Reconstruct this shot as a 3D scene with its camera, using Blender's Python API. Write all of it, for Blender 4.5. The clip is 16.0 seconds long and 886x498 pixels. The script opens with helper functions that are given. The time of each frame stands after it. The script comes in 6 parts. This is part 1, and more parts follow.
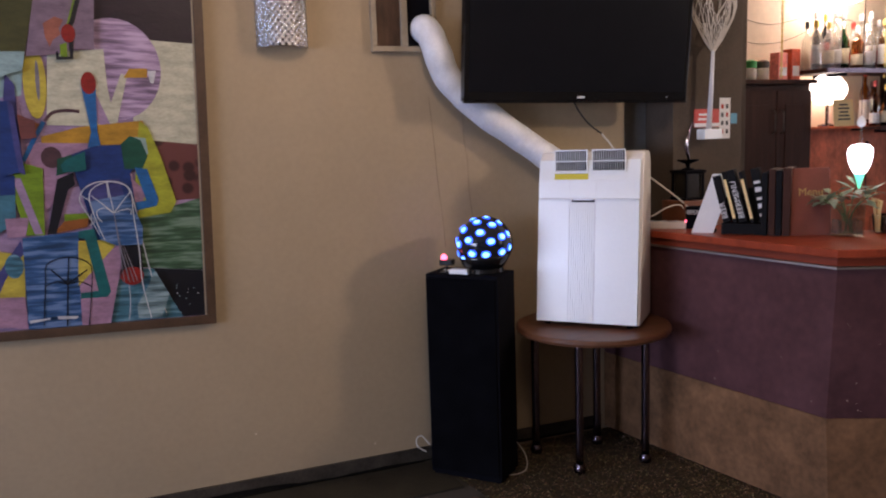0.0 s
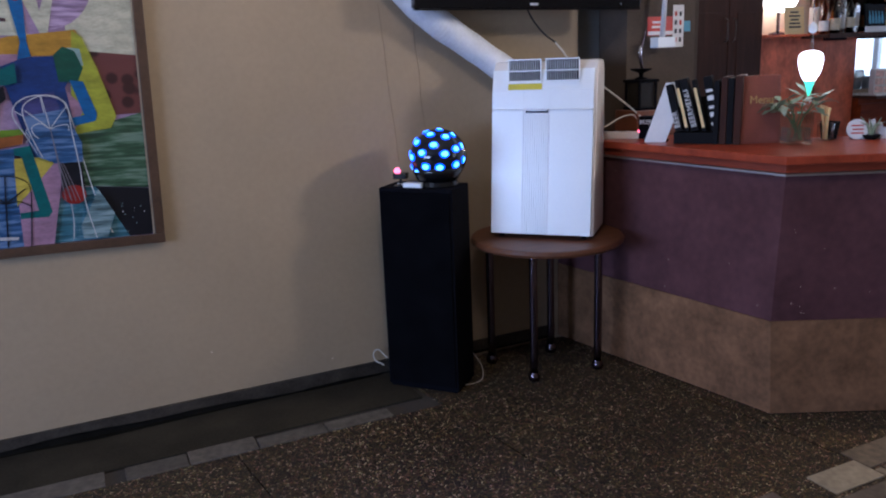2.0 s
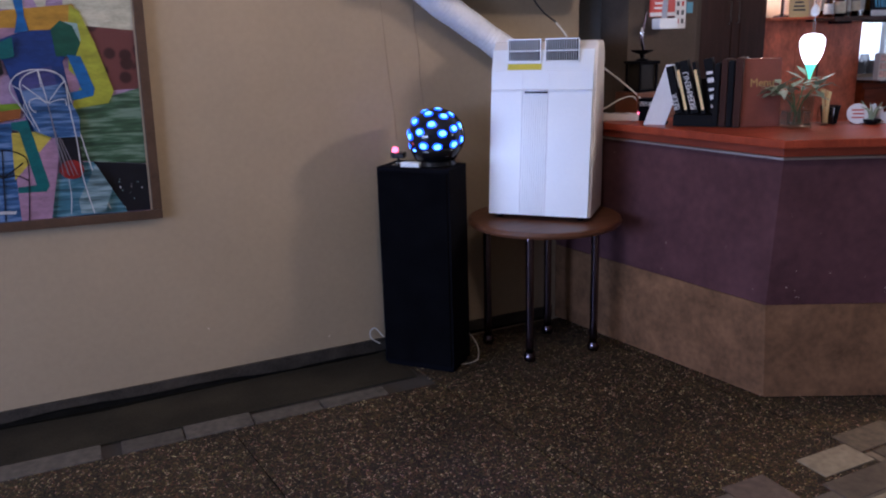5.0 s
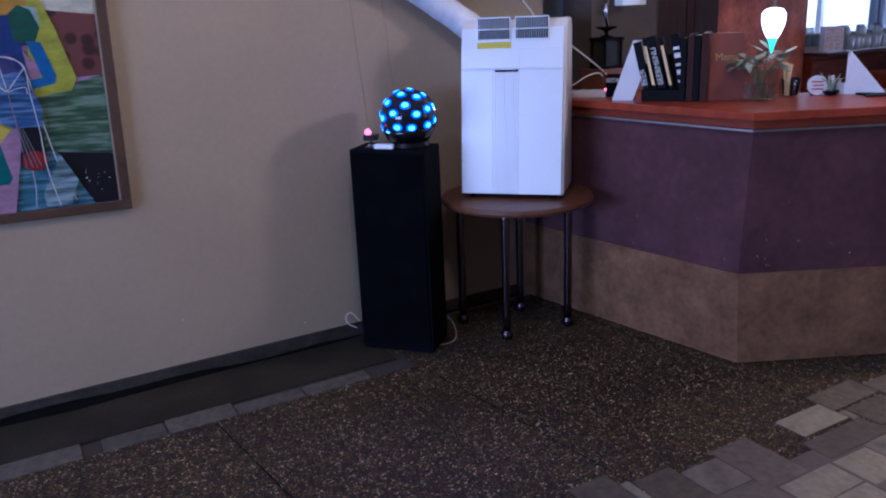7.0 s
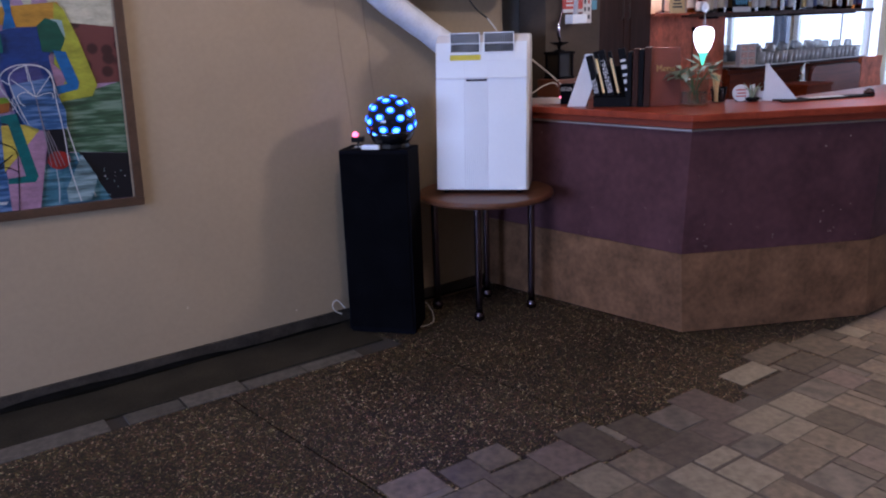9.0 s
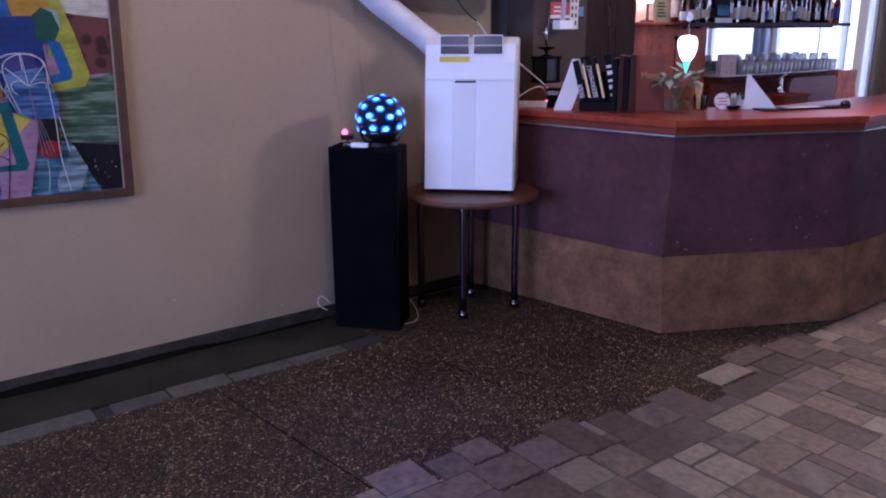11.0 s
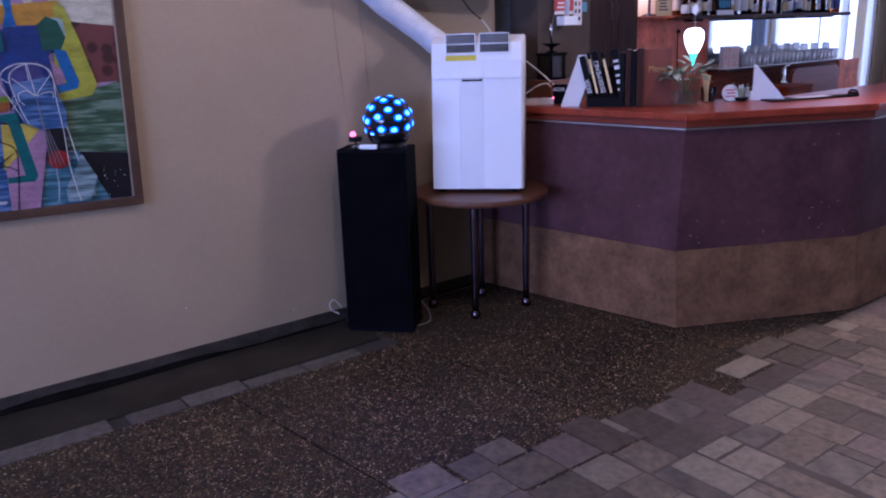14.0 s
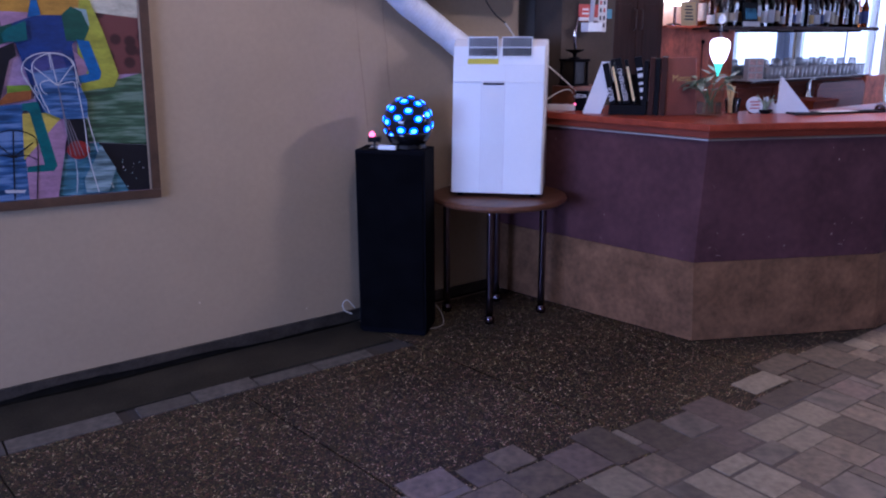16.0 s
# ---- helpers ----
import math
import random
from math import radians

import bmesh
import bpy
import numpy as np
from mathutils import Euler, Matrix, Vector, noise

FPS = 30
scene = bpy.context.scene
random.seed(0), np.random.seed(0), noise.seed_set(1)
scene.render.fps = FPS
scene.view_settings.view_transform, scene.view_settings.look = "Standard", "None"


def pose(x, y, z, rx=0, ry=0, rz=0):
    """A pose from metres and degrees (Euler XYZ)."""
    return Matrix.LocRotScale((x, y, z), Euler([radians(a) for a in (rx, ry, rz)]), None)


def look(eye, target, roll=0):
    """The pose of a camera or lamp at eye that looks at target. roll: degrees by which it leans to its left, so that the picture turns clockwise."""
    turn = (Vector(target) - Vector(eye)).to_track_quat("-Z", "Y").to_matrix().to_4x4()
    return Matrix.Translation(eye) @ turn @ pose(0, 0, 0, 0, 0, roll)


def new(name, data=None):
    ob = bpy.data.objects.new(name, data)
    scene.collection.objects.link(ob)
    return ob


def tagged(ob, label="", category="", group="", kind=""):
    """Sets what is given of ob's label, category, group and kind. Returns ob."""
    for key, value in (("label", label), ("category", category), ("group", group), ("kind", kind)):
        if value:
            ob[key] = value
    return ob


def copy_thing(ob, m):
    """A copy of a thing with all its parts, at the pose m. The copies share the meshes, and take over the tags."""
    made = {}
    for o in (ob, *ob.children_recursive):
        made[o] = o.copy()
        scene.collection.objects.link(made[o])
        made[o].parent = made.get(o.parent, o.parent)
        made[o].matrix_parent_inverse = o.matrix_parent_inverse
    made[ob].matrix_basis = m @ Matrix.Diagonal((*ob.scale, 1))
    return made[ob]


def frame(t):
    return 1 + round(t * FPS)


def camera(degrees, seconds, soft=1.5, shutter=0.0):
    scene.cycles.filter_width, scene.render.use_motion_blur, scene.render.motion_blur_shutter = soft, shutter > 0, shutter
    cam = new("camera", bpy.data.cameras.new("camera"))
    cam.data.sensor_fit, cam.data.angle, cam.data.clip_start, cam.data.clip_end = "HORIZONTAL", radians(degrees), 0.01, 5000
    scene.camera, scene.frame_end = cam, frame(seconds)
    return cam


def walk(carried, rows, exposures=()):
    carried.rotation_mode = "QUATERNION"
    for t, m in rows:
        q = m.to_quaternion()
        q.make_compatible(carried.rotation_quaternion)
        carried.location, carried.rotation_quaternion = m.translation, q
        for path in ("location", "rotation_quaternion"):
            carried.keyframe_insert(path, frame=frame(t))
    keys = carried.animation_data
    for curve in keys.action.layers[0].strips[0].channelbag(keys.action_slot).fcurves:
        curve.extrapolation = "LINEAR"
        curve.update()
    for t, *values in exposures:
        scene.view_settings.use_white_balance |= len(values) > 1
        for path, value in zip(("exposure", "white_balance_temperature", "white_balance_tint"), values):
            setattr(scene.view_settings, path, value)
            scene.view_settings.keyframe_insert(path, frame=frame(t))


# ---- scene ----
cam = camera(58.3, 16.0, soft=2.1)
PATH = [
    (0, (0.154, -0.082, 1.525), (0.894, 1.756, 1.253), -1.9),
    (0.5, (0.15, -0.075, 1.514), (0.934, 1.734, 1.181), -2.1),
    (1, (0.19, -0.058, 1.496), (0.985, 1.735, 1.104), -2.1),
    (1.5, (0.171, -0.072, 1.509), (0.996, 1.696, 1.066), -2.2),
    (2, (0.153, -0.055, 1.502), (0.981, 1.701, 1.023), -2.3),
    (2.5, (0.16, -0.066, 1.485), (0.977, 1.693, 0.995), -2.3),
    (3, (0.168, -0.067, 1.489), (0.988, 1.688, 0.992), -2.3),
    (3.5, (0.147, -0.048, 1.492), (0.974, 1.697, 0.97), -2.2),
    (4, (0.188, -0.079, 1.493), (0.98, 1.681, 0.967), -2.3),
    (6.5, (0.097, -0.028, 1.498), (0.949, 1.702, 0.968), -0.3),
    (7, (0.044, 0.001, 1.496), (0.979, 1.673, 0.923), -2.5),
    (7.5, (-0.001, -0.119, 1.489), (1.014, 1.507, 0.916), -0.8),
    (8, (-0.115, -0.222, 1.501), (0.867, 1.417, 0.909), -1.1),
    (8.5, (-0.281, -0.205, 1.521), (0.662, 1.493, 1.041), -0.2),
    (9, (-0.42, -0.212, 1.497), (0.689, 1.362, 0.957), -2.0),
    (9.2, (-0.464, -0.208, 1.501), (0.645, 1.353, 0.922), -1.5),
    (11.3, (-0.505, -0.237, 1.477), (0.655, 1.304, 0.948), -0.3),
    (11.5, (-0.518, -0.219, 1.453), (0.639, 1.322, 0.919), -0.5),
    (12, (-0.532, -0.185, 1.479), (0.624, 1.352, 0.931), -0.2),
    (12.5, (-0.523, -0.194, 1.458), (0.62, 1.357, 0.921), -0.5),
    (13, (-0.542, -0.189, 1.457), (0.6, 1.366, 0.932), -0.3),
    (13.5, (-0.541, -0.189, 1.482), (0.583, 1.369, 0.927), -0.6),
    (14, (-0.532, -0.177, 1.476), (0.63, 1.363, 0.947), -1.9),
    (14.5, (-0.508, -0.192, 1.463), (0.664, 1.34, 0.937), -0.5),
    (15, (-0.535, -0.153, 1.467), (0.631, 1.386, 0.948), -0.0),
    (15.5, (-0.524, -0.16, 1.437), (0.612, 1.406, 0.933), -0.1),
    (16, (-0.523, -0.152, 1.465), (0.612, 1.411, 0.947), -0.2),
]
# the picture turns cooler whenever the party light glows blue
LIGHTNESS = [
    (0.0, 0.36, 6420, 25), (0.5, 0.38, 6710, 12), (1.0, 0.39, 5310, 24), (2.0, 0.33, 5210, 19), (2.5, 0.30, 5790, 18), (3.0, 0.31, 5260, 22), (3.5, 0.30, 5550, 19), (4.2, 0.31, 5650, 19),
    (6.3, 0.33, 4820, 39), (7.0, 0.30, 4680, 31), (7.5, 0.32, 5420, 23), (8.0, 0.32, 4730, 37), (8.5, 0.31, 5310, 28), (9.2, 0.32, 5310, 28),
    (11.3, 0.33, 4950, 44), (12.0, 0.31, 4790, 35), (12.5, 0.31, 4770, 36), (13.0, 0.29, 4920, 32), (13.5, 0.30, 5260, 26), (14.0, 0.34, 4880, 43), (14.5, 0.34, 4920, 45), (15.0, 0.32, 5470, 32), (15.5, 0.31, 4860, 41), (16.0, 0.31, 4780, 40),
]
walk(cam, [(t, look(eye, target, roll)) for t, eye, target, roll in PATH], LIGHTNESS)

# ---- world, lamps ----
world = bpy.data.worlds.new("world")
scene.world = world
world.use_nodes = True
wn = world.node_tree.nodes
sky = wn.new("ShaderNodeTexSky")
sky.sky_type, sky.sun_disc = "NISHITA", False
sky.sun_elevation, sky.sun_rotation = radians(35), radians(200)
world.node_tree.links.new(sky.outputs[0], wn["Background"].inputs[0])
wn["Background"].inputs[1].default_value = 0.08


def area_lamp(name, eye, target, sx, sy, watts, color):
    data = bpy.data.lights.new(name, "AREA")
    data.shape, data.size, data.size_y, data.energy, data.color = "RECTANGLE", sx, sy, watts, color
    ob = new(name, data)
    ob.matrix_world = look(eye, target)
    return ob


def point_lamp(name, at, radius, watts, color):
    data = bpy.data.lights.new(name, "POINT")
    data.shadow_soft_size, data.energy, data.color = radius, watts, color
    ob = new(name, data)
    ob.location = at
    return ob


# daylight through the window beside the painting wall
area_lamp("daylight_west", (-6.4, 0.1, 1.6), (1.9, 2.9, 1.1), 4.1, 1.3, 285, (0.6, 0.74, 1.0))
# daylight through the windows at the end of the bar
area_lamp("daylight_east", (7.7, -0.4, 1.55), (3.6, 1.6, 0.9), 3.4, 1.2, 15, (0.86, 0.92, 1.0))
# unseen warm fill lamp, added under the ceiling to soften the wall's shadows
point_lamp("pendant_glow", (0.9, 1.4, 3.0), 0.14, 40, (1.0, 0.83, 0.62))
# warm spotlight hanging in front of the bar's far end, turned to the wall
spot = bpy.data.lights.new("spotlight", "SPOT")
spot.energy, spot.color, spot.shadow_soft_size, spot.spot_size, spot.spot_blend = 470, (1.0, 0.825, 0.60), 0.2, radians(56), 1.0
new("spotlight_beam", spot).matrix_world = look((6.2, -0.2, 3.08), (0.8, 3.35, 2.3))
# unseen warm lamp, added to brighten the paving by the bar
floor_fill = bpy.data.lights.new("downlight", "SPOT")
floor_fill.energy, floor_fill.color, floor_fill.shadow_soft_size, floor_fill.spot_size, floor_fill.spot_blend = 250, (1.0, 0.74, 0.46), 0.08, radians(78), 1.0
party = bpy.data.lights.new("disco_glow", "SPOT")
party.energy, party.color, party.shadow_soft_size, party.spot_size, party.spot_blend = 4.5, (0.16, 0.24, 1.0), 0.08, radians(150), 0.6
new("disco_beam", party).matrix_world = look((1.56, 2.93, 1.08), (0.6, 1.5, 1.1))
new("downlight_beam", floor_fill).matrix_world = look((4.1, 1.66, 3.25), (3.5, 0.3, 0.0))

# ---- materials ----
def mat(name, color, rough=0.6, metal=0.0, var=0.25, scale=8.0, fine=90.0, bump=0.15, trans=0.0, coat=0.0, stretch=(1, 1, 1), spec=0.5):
    """A surface with broad and fine variation of its colour, gloss and relief."""
    m = bpy.data.materials.new(name)
    m.use_nodes = True
    n, l = m.node_tree.nodes, m.node_tree.links
    b = n["Principled BSDF"]
    tc, mp = n.new("ShaderNodeTexCoord"), n.new("ShaderNodeMapping")
    mp.inputs["Scale"].default_value = stretch
    l.new(tc.outputs["Object"], mp.inputs[0])
    big, small = n.new("ShaderNodeTexNoise"), n.new("ShaderNodeTexNoise")
    big.inputs["Scale"].default_value, small.inputs["Scale"].default_value = scale, fine
    big.inputs["Detail"].default_value = 5
    for t in (big, small):
        l.new(mp.outputs[0], t.inputs["Vector"])
    mix = n.new("ShaderNodeMath")
    mix.operation = "MULTIPLY_ADD"
    l.new(small.outputs[0], mix.inputs[0])
    mix.inputs[1].default_value = 0.45
    l.new(big.outputs[0], mix.inputs[2])
    ramp = n.new("ShaderNodeMapRange")
    ramp.inputs["From Min"].default_value, ramp.inputs["From Max"].default_value = 0.45, 1.0
    ramp.inputs["To Min"].default_value, ramp.inputs["To Max"].default_value = 1 - var, 1 + var
    l.new(mix.outputs[0], ramp.inputs[0])
    val = ramp.outputs[0]
    vm = n.new("ShaderNodeVectorMath")
    vm.operation = "SCALE"
    vm.inputs[0].default_value = color
    l.new(val, vm.inputs["Scale"])
    l.new(vm.outputs[0], b.inputs["Base Color"])
    b.inputs["Roughness"].default_value, b.inputs["Metallic"].default_value = rough, metal
    b.inputs["Specular IOR Level"].default_value = spec
    b.inputs["Transmission Weight"].default_value, b.inputs["Coat Weight"].default_value = trans, coat
    if bump:
        bp = n.new("ShaderNodeBump")
        bp.inputs["Strength"].default_value, bp.inputs["Distance"].default_value = bump, 0.004
        l.new(mix.outputs[0], bp.inputs["Height"])
        l.new(bp.outputs[0], b.inputs["Normal"])
    return m


def ramp_node(n, stops):
    r = n.new("ShaderNodeValToRGB")
    while len(r.color_ramp.elements) < len(stops):
        r.color_ramp.elements.new(0.5)
    for e, (p, c) in zip(r.color_ramp.elements, stops):
        e.position, e.color = p, (*c, 1)
    return r


def aggregate_mat():
    """Exposed pebbles in dark cement."""
    m = bpy.data.materials.new("exposed_aggregate")
    m.use_nodes = True
    n, l = m.node_tree.nodes, m.node_tree.links
    b = n["Principled BSDF"]
    tc, vo, dist = n.new("ShaderNodeTexCoord"), n.new("ShaderNodeTexVoronoi"), n.new("ShaderNodeTexVoronoi")
    for v in (vo, dist):
        v.inputs["Scale"].default_value = 165
        l.new(tc.outputs["Object"], v.inputs["Vector"])
    dist.feature = "DISTANCE_TO_EDGE"
    sep = n.new("ShaderNodeSeparateColor")
    l.new(vo.outputs["Color"], sep.inputs[0])
    stones = ramp_node(n, [(0.0, (0.012, 0.009, 0.005)), (0.35, (0.030, 0.021, 0.011)), (0.60, (0.072, 0.050, 0.026)), (0.80, (0.13, 0.090, 0.048)), (0.915, (0.27, 0.19, 0.11)), (0.985, (0.66, 0.55, 0.40))])
    l.new(sep.outputs[0], stones.inputs[0])
    hue = n.new("ShaderNodeHueSaturation")
    hues = n.new("ShaderNodeMapRange")
    hues.inputs["To Min"].default_value, hues.inputs["To Max"].default_value = 0.44, 0.56
    l.new(sep.outputs[1], hues.inputs[0])
    l.new(hues.outputs[0], hue.inputs["Hue"])
    hue.inputs["Saturation"].default_value = 1.25
    l.new(stones.outputs[0], hue.inputs["Color"])
    edge = n.new("ShaderNodeMapRange")
    edge.inputs["From Max"].default_value = 0.12
    l.new(dist.outputs["Distance"], edge.inputs[0])
    stain = n.new("ShaderNodeTexNoise")
    stain.inputs["Scale"].default_value, stain.inputs["Detail"].default_value = 2.2, 6
    l.new(tc.outputs["Object"], stain.inputs["Vector"])
    st = n.new("ShaderNodeMapRange")
    st.inputs["From Min"].default_value, st.inputs["From Max"].default_value = 0.3, 0.7
    st.inputs["To Min"].default_value, st.inputs["To Max"].default_value = 0.62, 1.14
    l.new(stain.outputs[0], st.inputs[0])
    patch = n.new("ShaderNodeTexNoise")
    patch.inputs["Scale"].default_value, patch.inputs["Detail"].default_value = 24, 4
    l.new(tc.outputs["Object"], patch.inputs["Vector"])
    pm = n.new("ShaderNodeMapRange")
    pm.inputs["From Min"].default_value, pm.inputs["From Max"].default_value = 0.33, 0.67
    pm.inputs["To Min"].default_value, pm.inputs["To Max"].default_value = 0.62, 1.5
    l.new(patch.outputs[0], pm.inputs[0])
    both = n.new("ShaderNodeMath")
    both.operation = "MULTIPLY"
    l.new(st.outputs[0], both.inputs[0])
    l.new(pm.outputs[0], both.inputs[1])
    mix = n.new("ShaderNodeMix")
    mix.data_type = "RGBA"
    mix.inputs[6].default_value = (0.014, 0.012, 0.009, 1)
    l.new(edge.outputs[0], mix.inputs[0])
    l.new(hue.outputs[0], mix.inputs[7])
    vm = n.new("ShaderNodeVectorMath")
    vm.operation = "SCALE"
    l.new(mix.outputs[2], vm.inputs[0])
    l.new(both.outputs[0], vm.inputs["Scale"])
    l.new(vm.outputs[0], b.inputs["Base Color"])
    bp = n.new("ShaderNodeBump")
    bp.inputs["Strength"].default_value, bp.inputs["Distance"].default_value = 0.8, 0.004
    l.new(edge.outputs[0], bp.inputs["Height"])
    l.new(bp.outputs[0], b.inputs["Normal"])
    b.inputs["Roughness"].default_value = 0.58
    b.inputs["Specular IOR Level"].default_value = 0.3
    return m


def slate_mat(name, low, high, rnd_low=0.5, island=False, vein_share=0.06):
    """Natural stone paving with veins, each piece of its own tone."""
    m = bpy.data.materials.new(name)
    m.use_nodes = True
    n, l = m.node_tree.nodes, m.node_tree.links
    b = n["Principled BSDF"]
    tc, mp = n.new("ShaderNodeTexCoord"), n.new("ShaderNodeMapping")
    chance = n.new("ShaderNodeNewGeometry").outputs["Random Per Island"] if island else n.new("ShaderNodeObjectInfo").outputs["Random"]
    l.new(tc.outputs["Object"], mp.inputs[0])
    rot = n.new("ShaderNodeCombineXYZ")
    mul = n.new("ShaderNodeMath")
    mul.operation = "MULTIPLY"
    mul.inputs[1].default_value = 6.28
    l.new(chance, mul.inputs[0])
    l.new(mul.outputs[0], rot.inputs[2])
    l.new(mul.outputs[0], rot.inputs[0])
    l.new(rot.outputs[0], mp.inputs["Location"])
    rz = n.new("ShaderNodeCombineXYZ")
    l.new(mul.outputs[0], rz.inputs[2])
    l.new(rz.outputs[0], mp.inputs["Rotation"])
    vein = n.new("ShaderNodeTexWave")
    vein.inputs["Scale"].default_value, vein.inputs["Distortion"].default_value, vein.inputs["Detail"].default_value = 2.6, 4, 4
    l.new(mp.outputs[0], vein.inputs["Vector"])
    grain = n.new("ShaderNodeTexNoise")
    grain.inputs["Scale"].default_value, grain.inputs["Detail"].default_value = 34, 7
    l.new(mp.outputs[0], grain.inputs["Vector"])
    f = n.new("ShaderNodeMath")
    f.operation = "MULTIPLY_ADD"
    l.new(grain.outputs[0], f.inputs[0])
    f.inputs[1].default_value = 0.93 - vein_share
    wv = n.new("ShaderNodeMath")
    wv.operation = "MULTIPLY"
    wv.inputs[1].default_value = vein_share
    l.new(vein.outputs[0], wv.inputs[0])
    l.new(wv.outputs[0], f.inputs[2])
    col = ramp_node(n, [(0.25, low), (0.75, high)])
    l.new(f.outputs[0], col.inputs[0])
    mr = n.new("ShaderNodeMapRange")
    mr.inputs["To Min"].default_value, mr.inputs["To Max"].default_value = rnd_low, 1.15
    l.new(chance, mr.inputs[0])
    vm = n.new("ShaderNodeVectorMath")
    vm.operation = "SCALE"
    l.new(col.outputs[0], vm.inputs[0])
    l.new(mr.outputs[0], vm.inputs["Scale"])
    l.new(vm.outputs[0], b.inputs["Base Color"])
    bp = n.new("ShaderNodeBump")
    bp.inputs["Strength"].default_value, bp.inputs["Distance"].default_value = 0.35, 0.004
    l.new(f.outputs[0], bp.inputs["Height"])
    l.new(bp.outputs[0], b.inputs["Normal"])
    b.inputs["Roughness"].default_value = 0.5
    return m


def paint_mat(name, color, kind):
    """Artist's paint: plain strokes, wavy bands or dark dots."""
    m = mat(name, color, 0.45, 0, 0.3, 14, 60, 0.3, stretch=(1, 1, 2.5))
    if kind == "plain":
        return m
    n, l = m.node_tree.nodes, m.node_tree.links
    b = n["Principled BSDF"]
    tc = n.new("ShaderNodeTexCoord")
    if kind == "waves":
        w = n.new("ShaderNodeTexNoise")
        mp = n.new("ShaderNodeMapping")
        mp.inputs["Scale"].default_value = (6, 1, 52)
        l.new(tc.outputs["Object"], mp.inputs[0])
        l.new(mp.outputs[0], w.inputs["Vector"])
        w.inputs["Scale"].default_value, w.inputs["Detail"].default_value = 1.0, 3
        dark = tuple(c * 0.45 for c in color)
        light = tuple(min(1, c * 1.3 + 0.09) for c in color)
        r = ramp_node(n, [(0.38, dark), (0.5, color), (0.61, light)])
        l.new(w.outputs[0], r.inputs[0])
    else:
        w = n.new("ShaderNodeTexVoronoi")
        w.inputs["Scale"].default_value, w.inputs["Randomness"].default_value = 17, 0.7
        l.new(tc.outputs["Object"], w.inputs["Vector"])
        r = ramp_node(n, [(0.36, tuple(c * 0.3 for c in color)), (0.5, color)])
        l.new(w.outputs["Distance"], r.inputs[0])
    l.new(r.outputs[0], b.inputs["Base Color"])
    return m


def glow(name, color, power):
    m = bpy.data.materials.new(name)
    m.use_nodes = True
    b = m.node_tree.nodes["Principled BSDF"]
    b.inputs["Base Color"].default_value = (*[min(0.8, c) for c in color], 1)
    b.inputs["Emission Color"].default_value, b.inputs["Emission Strength"].default_value = (*color, 1), power
    return m


PLASTER = mat("beige_plaster", (0.35, 0.266, 0.166), 0.75, var=0.10, scale=1.3, fine=45, bump=0.12)
CEIL = mat("ceiling_paint", (0.62, 0.55, 0.45), 0.9, var=0.08, scale=2)
DARKWALL = mat("dark_grey_green_paint", (0.22, 0.222, 0.21), 0.7, var=0.2, scale=3)
PILLAR = mat("dark_brown_paint", (0.085, 0.064, 0.047), 0.75, spec=0.2, var=0.25, scale=4)
CREAM = mat("cream_wall_paint", (0.66, 0.52, 0.38), 0.7, var=0.12, scale=2.5, fine=30)
AGG = aggregate_mat()
GROUT = mat("dark_cement", (0.05, 0.043, 0.036), 0.85, var=0.35, scale=5)
MORTAR = mat("grey_brown_mortar", (0.10, 0.082, 0.064), 0.85, var=0.35, scale=5)
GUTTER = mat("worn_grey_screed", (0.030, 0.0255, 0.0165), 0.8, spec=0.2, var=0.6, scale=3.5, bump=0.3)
SLATE = slate_mat("slate_paver", (0.088, 0.0704, 0.051), (0.2508, 0.1998, 0.139))
BORDER = slate_mat("border_slate", (0.052, 0.046, 0.038), (0.145, 0.128, 0.105), 0.85)
SLATE_FAR = slate_mat("slate_paving", (0.088, 0.0704, 0.051), (0.2508, 0.1998, 0.139), island=True)
SLATE_STRIPED = slate_mat("striped_slate", (0.088, 0.0757, 0.0616), (0.2068, 0.1742, 0.1364), 0.75, vein_share=0.24)
SLATE_DARK = slate_mat("dark_slate", (0.0572, 0.0466, 0.037), (0.1452, 0.1144, 0.088), 0.75)
SLATE_RED = slate_mat("reddish_slate", (0.0836, 0.0634, 0.0528), (0.198, 0.1514, 0.125), 0.8)
SLATE_PALE = slate_mat("pale_slate", (0.1584, 0.1346, 0.095), (0.308, 0.264, 0.1936), 0.9)
BASEB = mat("baseboard_stone", (0.040, 0.033, 0.025), 0.7, spec=0.25, var=0.7, scale=9)
PURPLE = mat("purple_brown_laminate", (0.092, 0.041, 0.044), 0.6, spec=0.08, var=0.3, scale=4, fine=26, bump=0.06)
SUEDE = mat("mottled_brown_panel", (0.19, 0.099, 0.049), 0.7, spec=0.12, var=0.45, scale=7, fine=40, bump=0.12)
REDWOOD = mat("varnished_red_wood", (0.18, 0.032, 0.014), 0.42, var=0.35, scale=5, fine=40, bump=0.08, spec=0.3, stretch=(0.5, 0.5, 8))
REDTOP = mat("varnished_red_counter", (0.30, 0.052, 0.022), 0.3, spec=0.22, var=0.28, scale=5, fine=40, bump=0.05, stretch=(1, 6, 1))
DARKWOOD = mat("dark_stained_wood", (0.046, 0.017, 0.010), 0.6, spec=0.14, var=0.35, scale=6, fine=60, bump=0.1, stretch=(6, 6, 0.6))
TABLEWOOD = mat("brown_tabletop_wood", (0.12, 0.046, 0.02), 0.42, var=0.3, scale=5, fine=60, bump=0.06, stretch=(1, 7, 1), coat=0.06)
FRAMEWOOD = mat("brown_frame_wood", (0.075, 0.042, 0.024), 0.42, var=0.35, scale=8, fine=80)
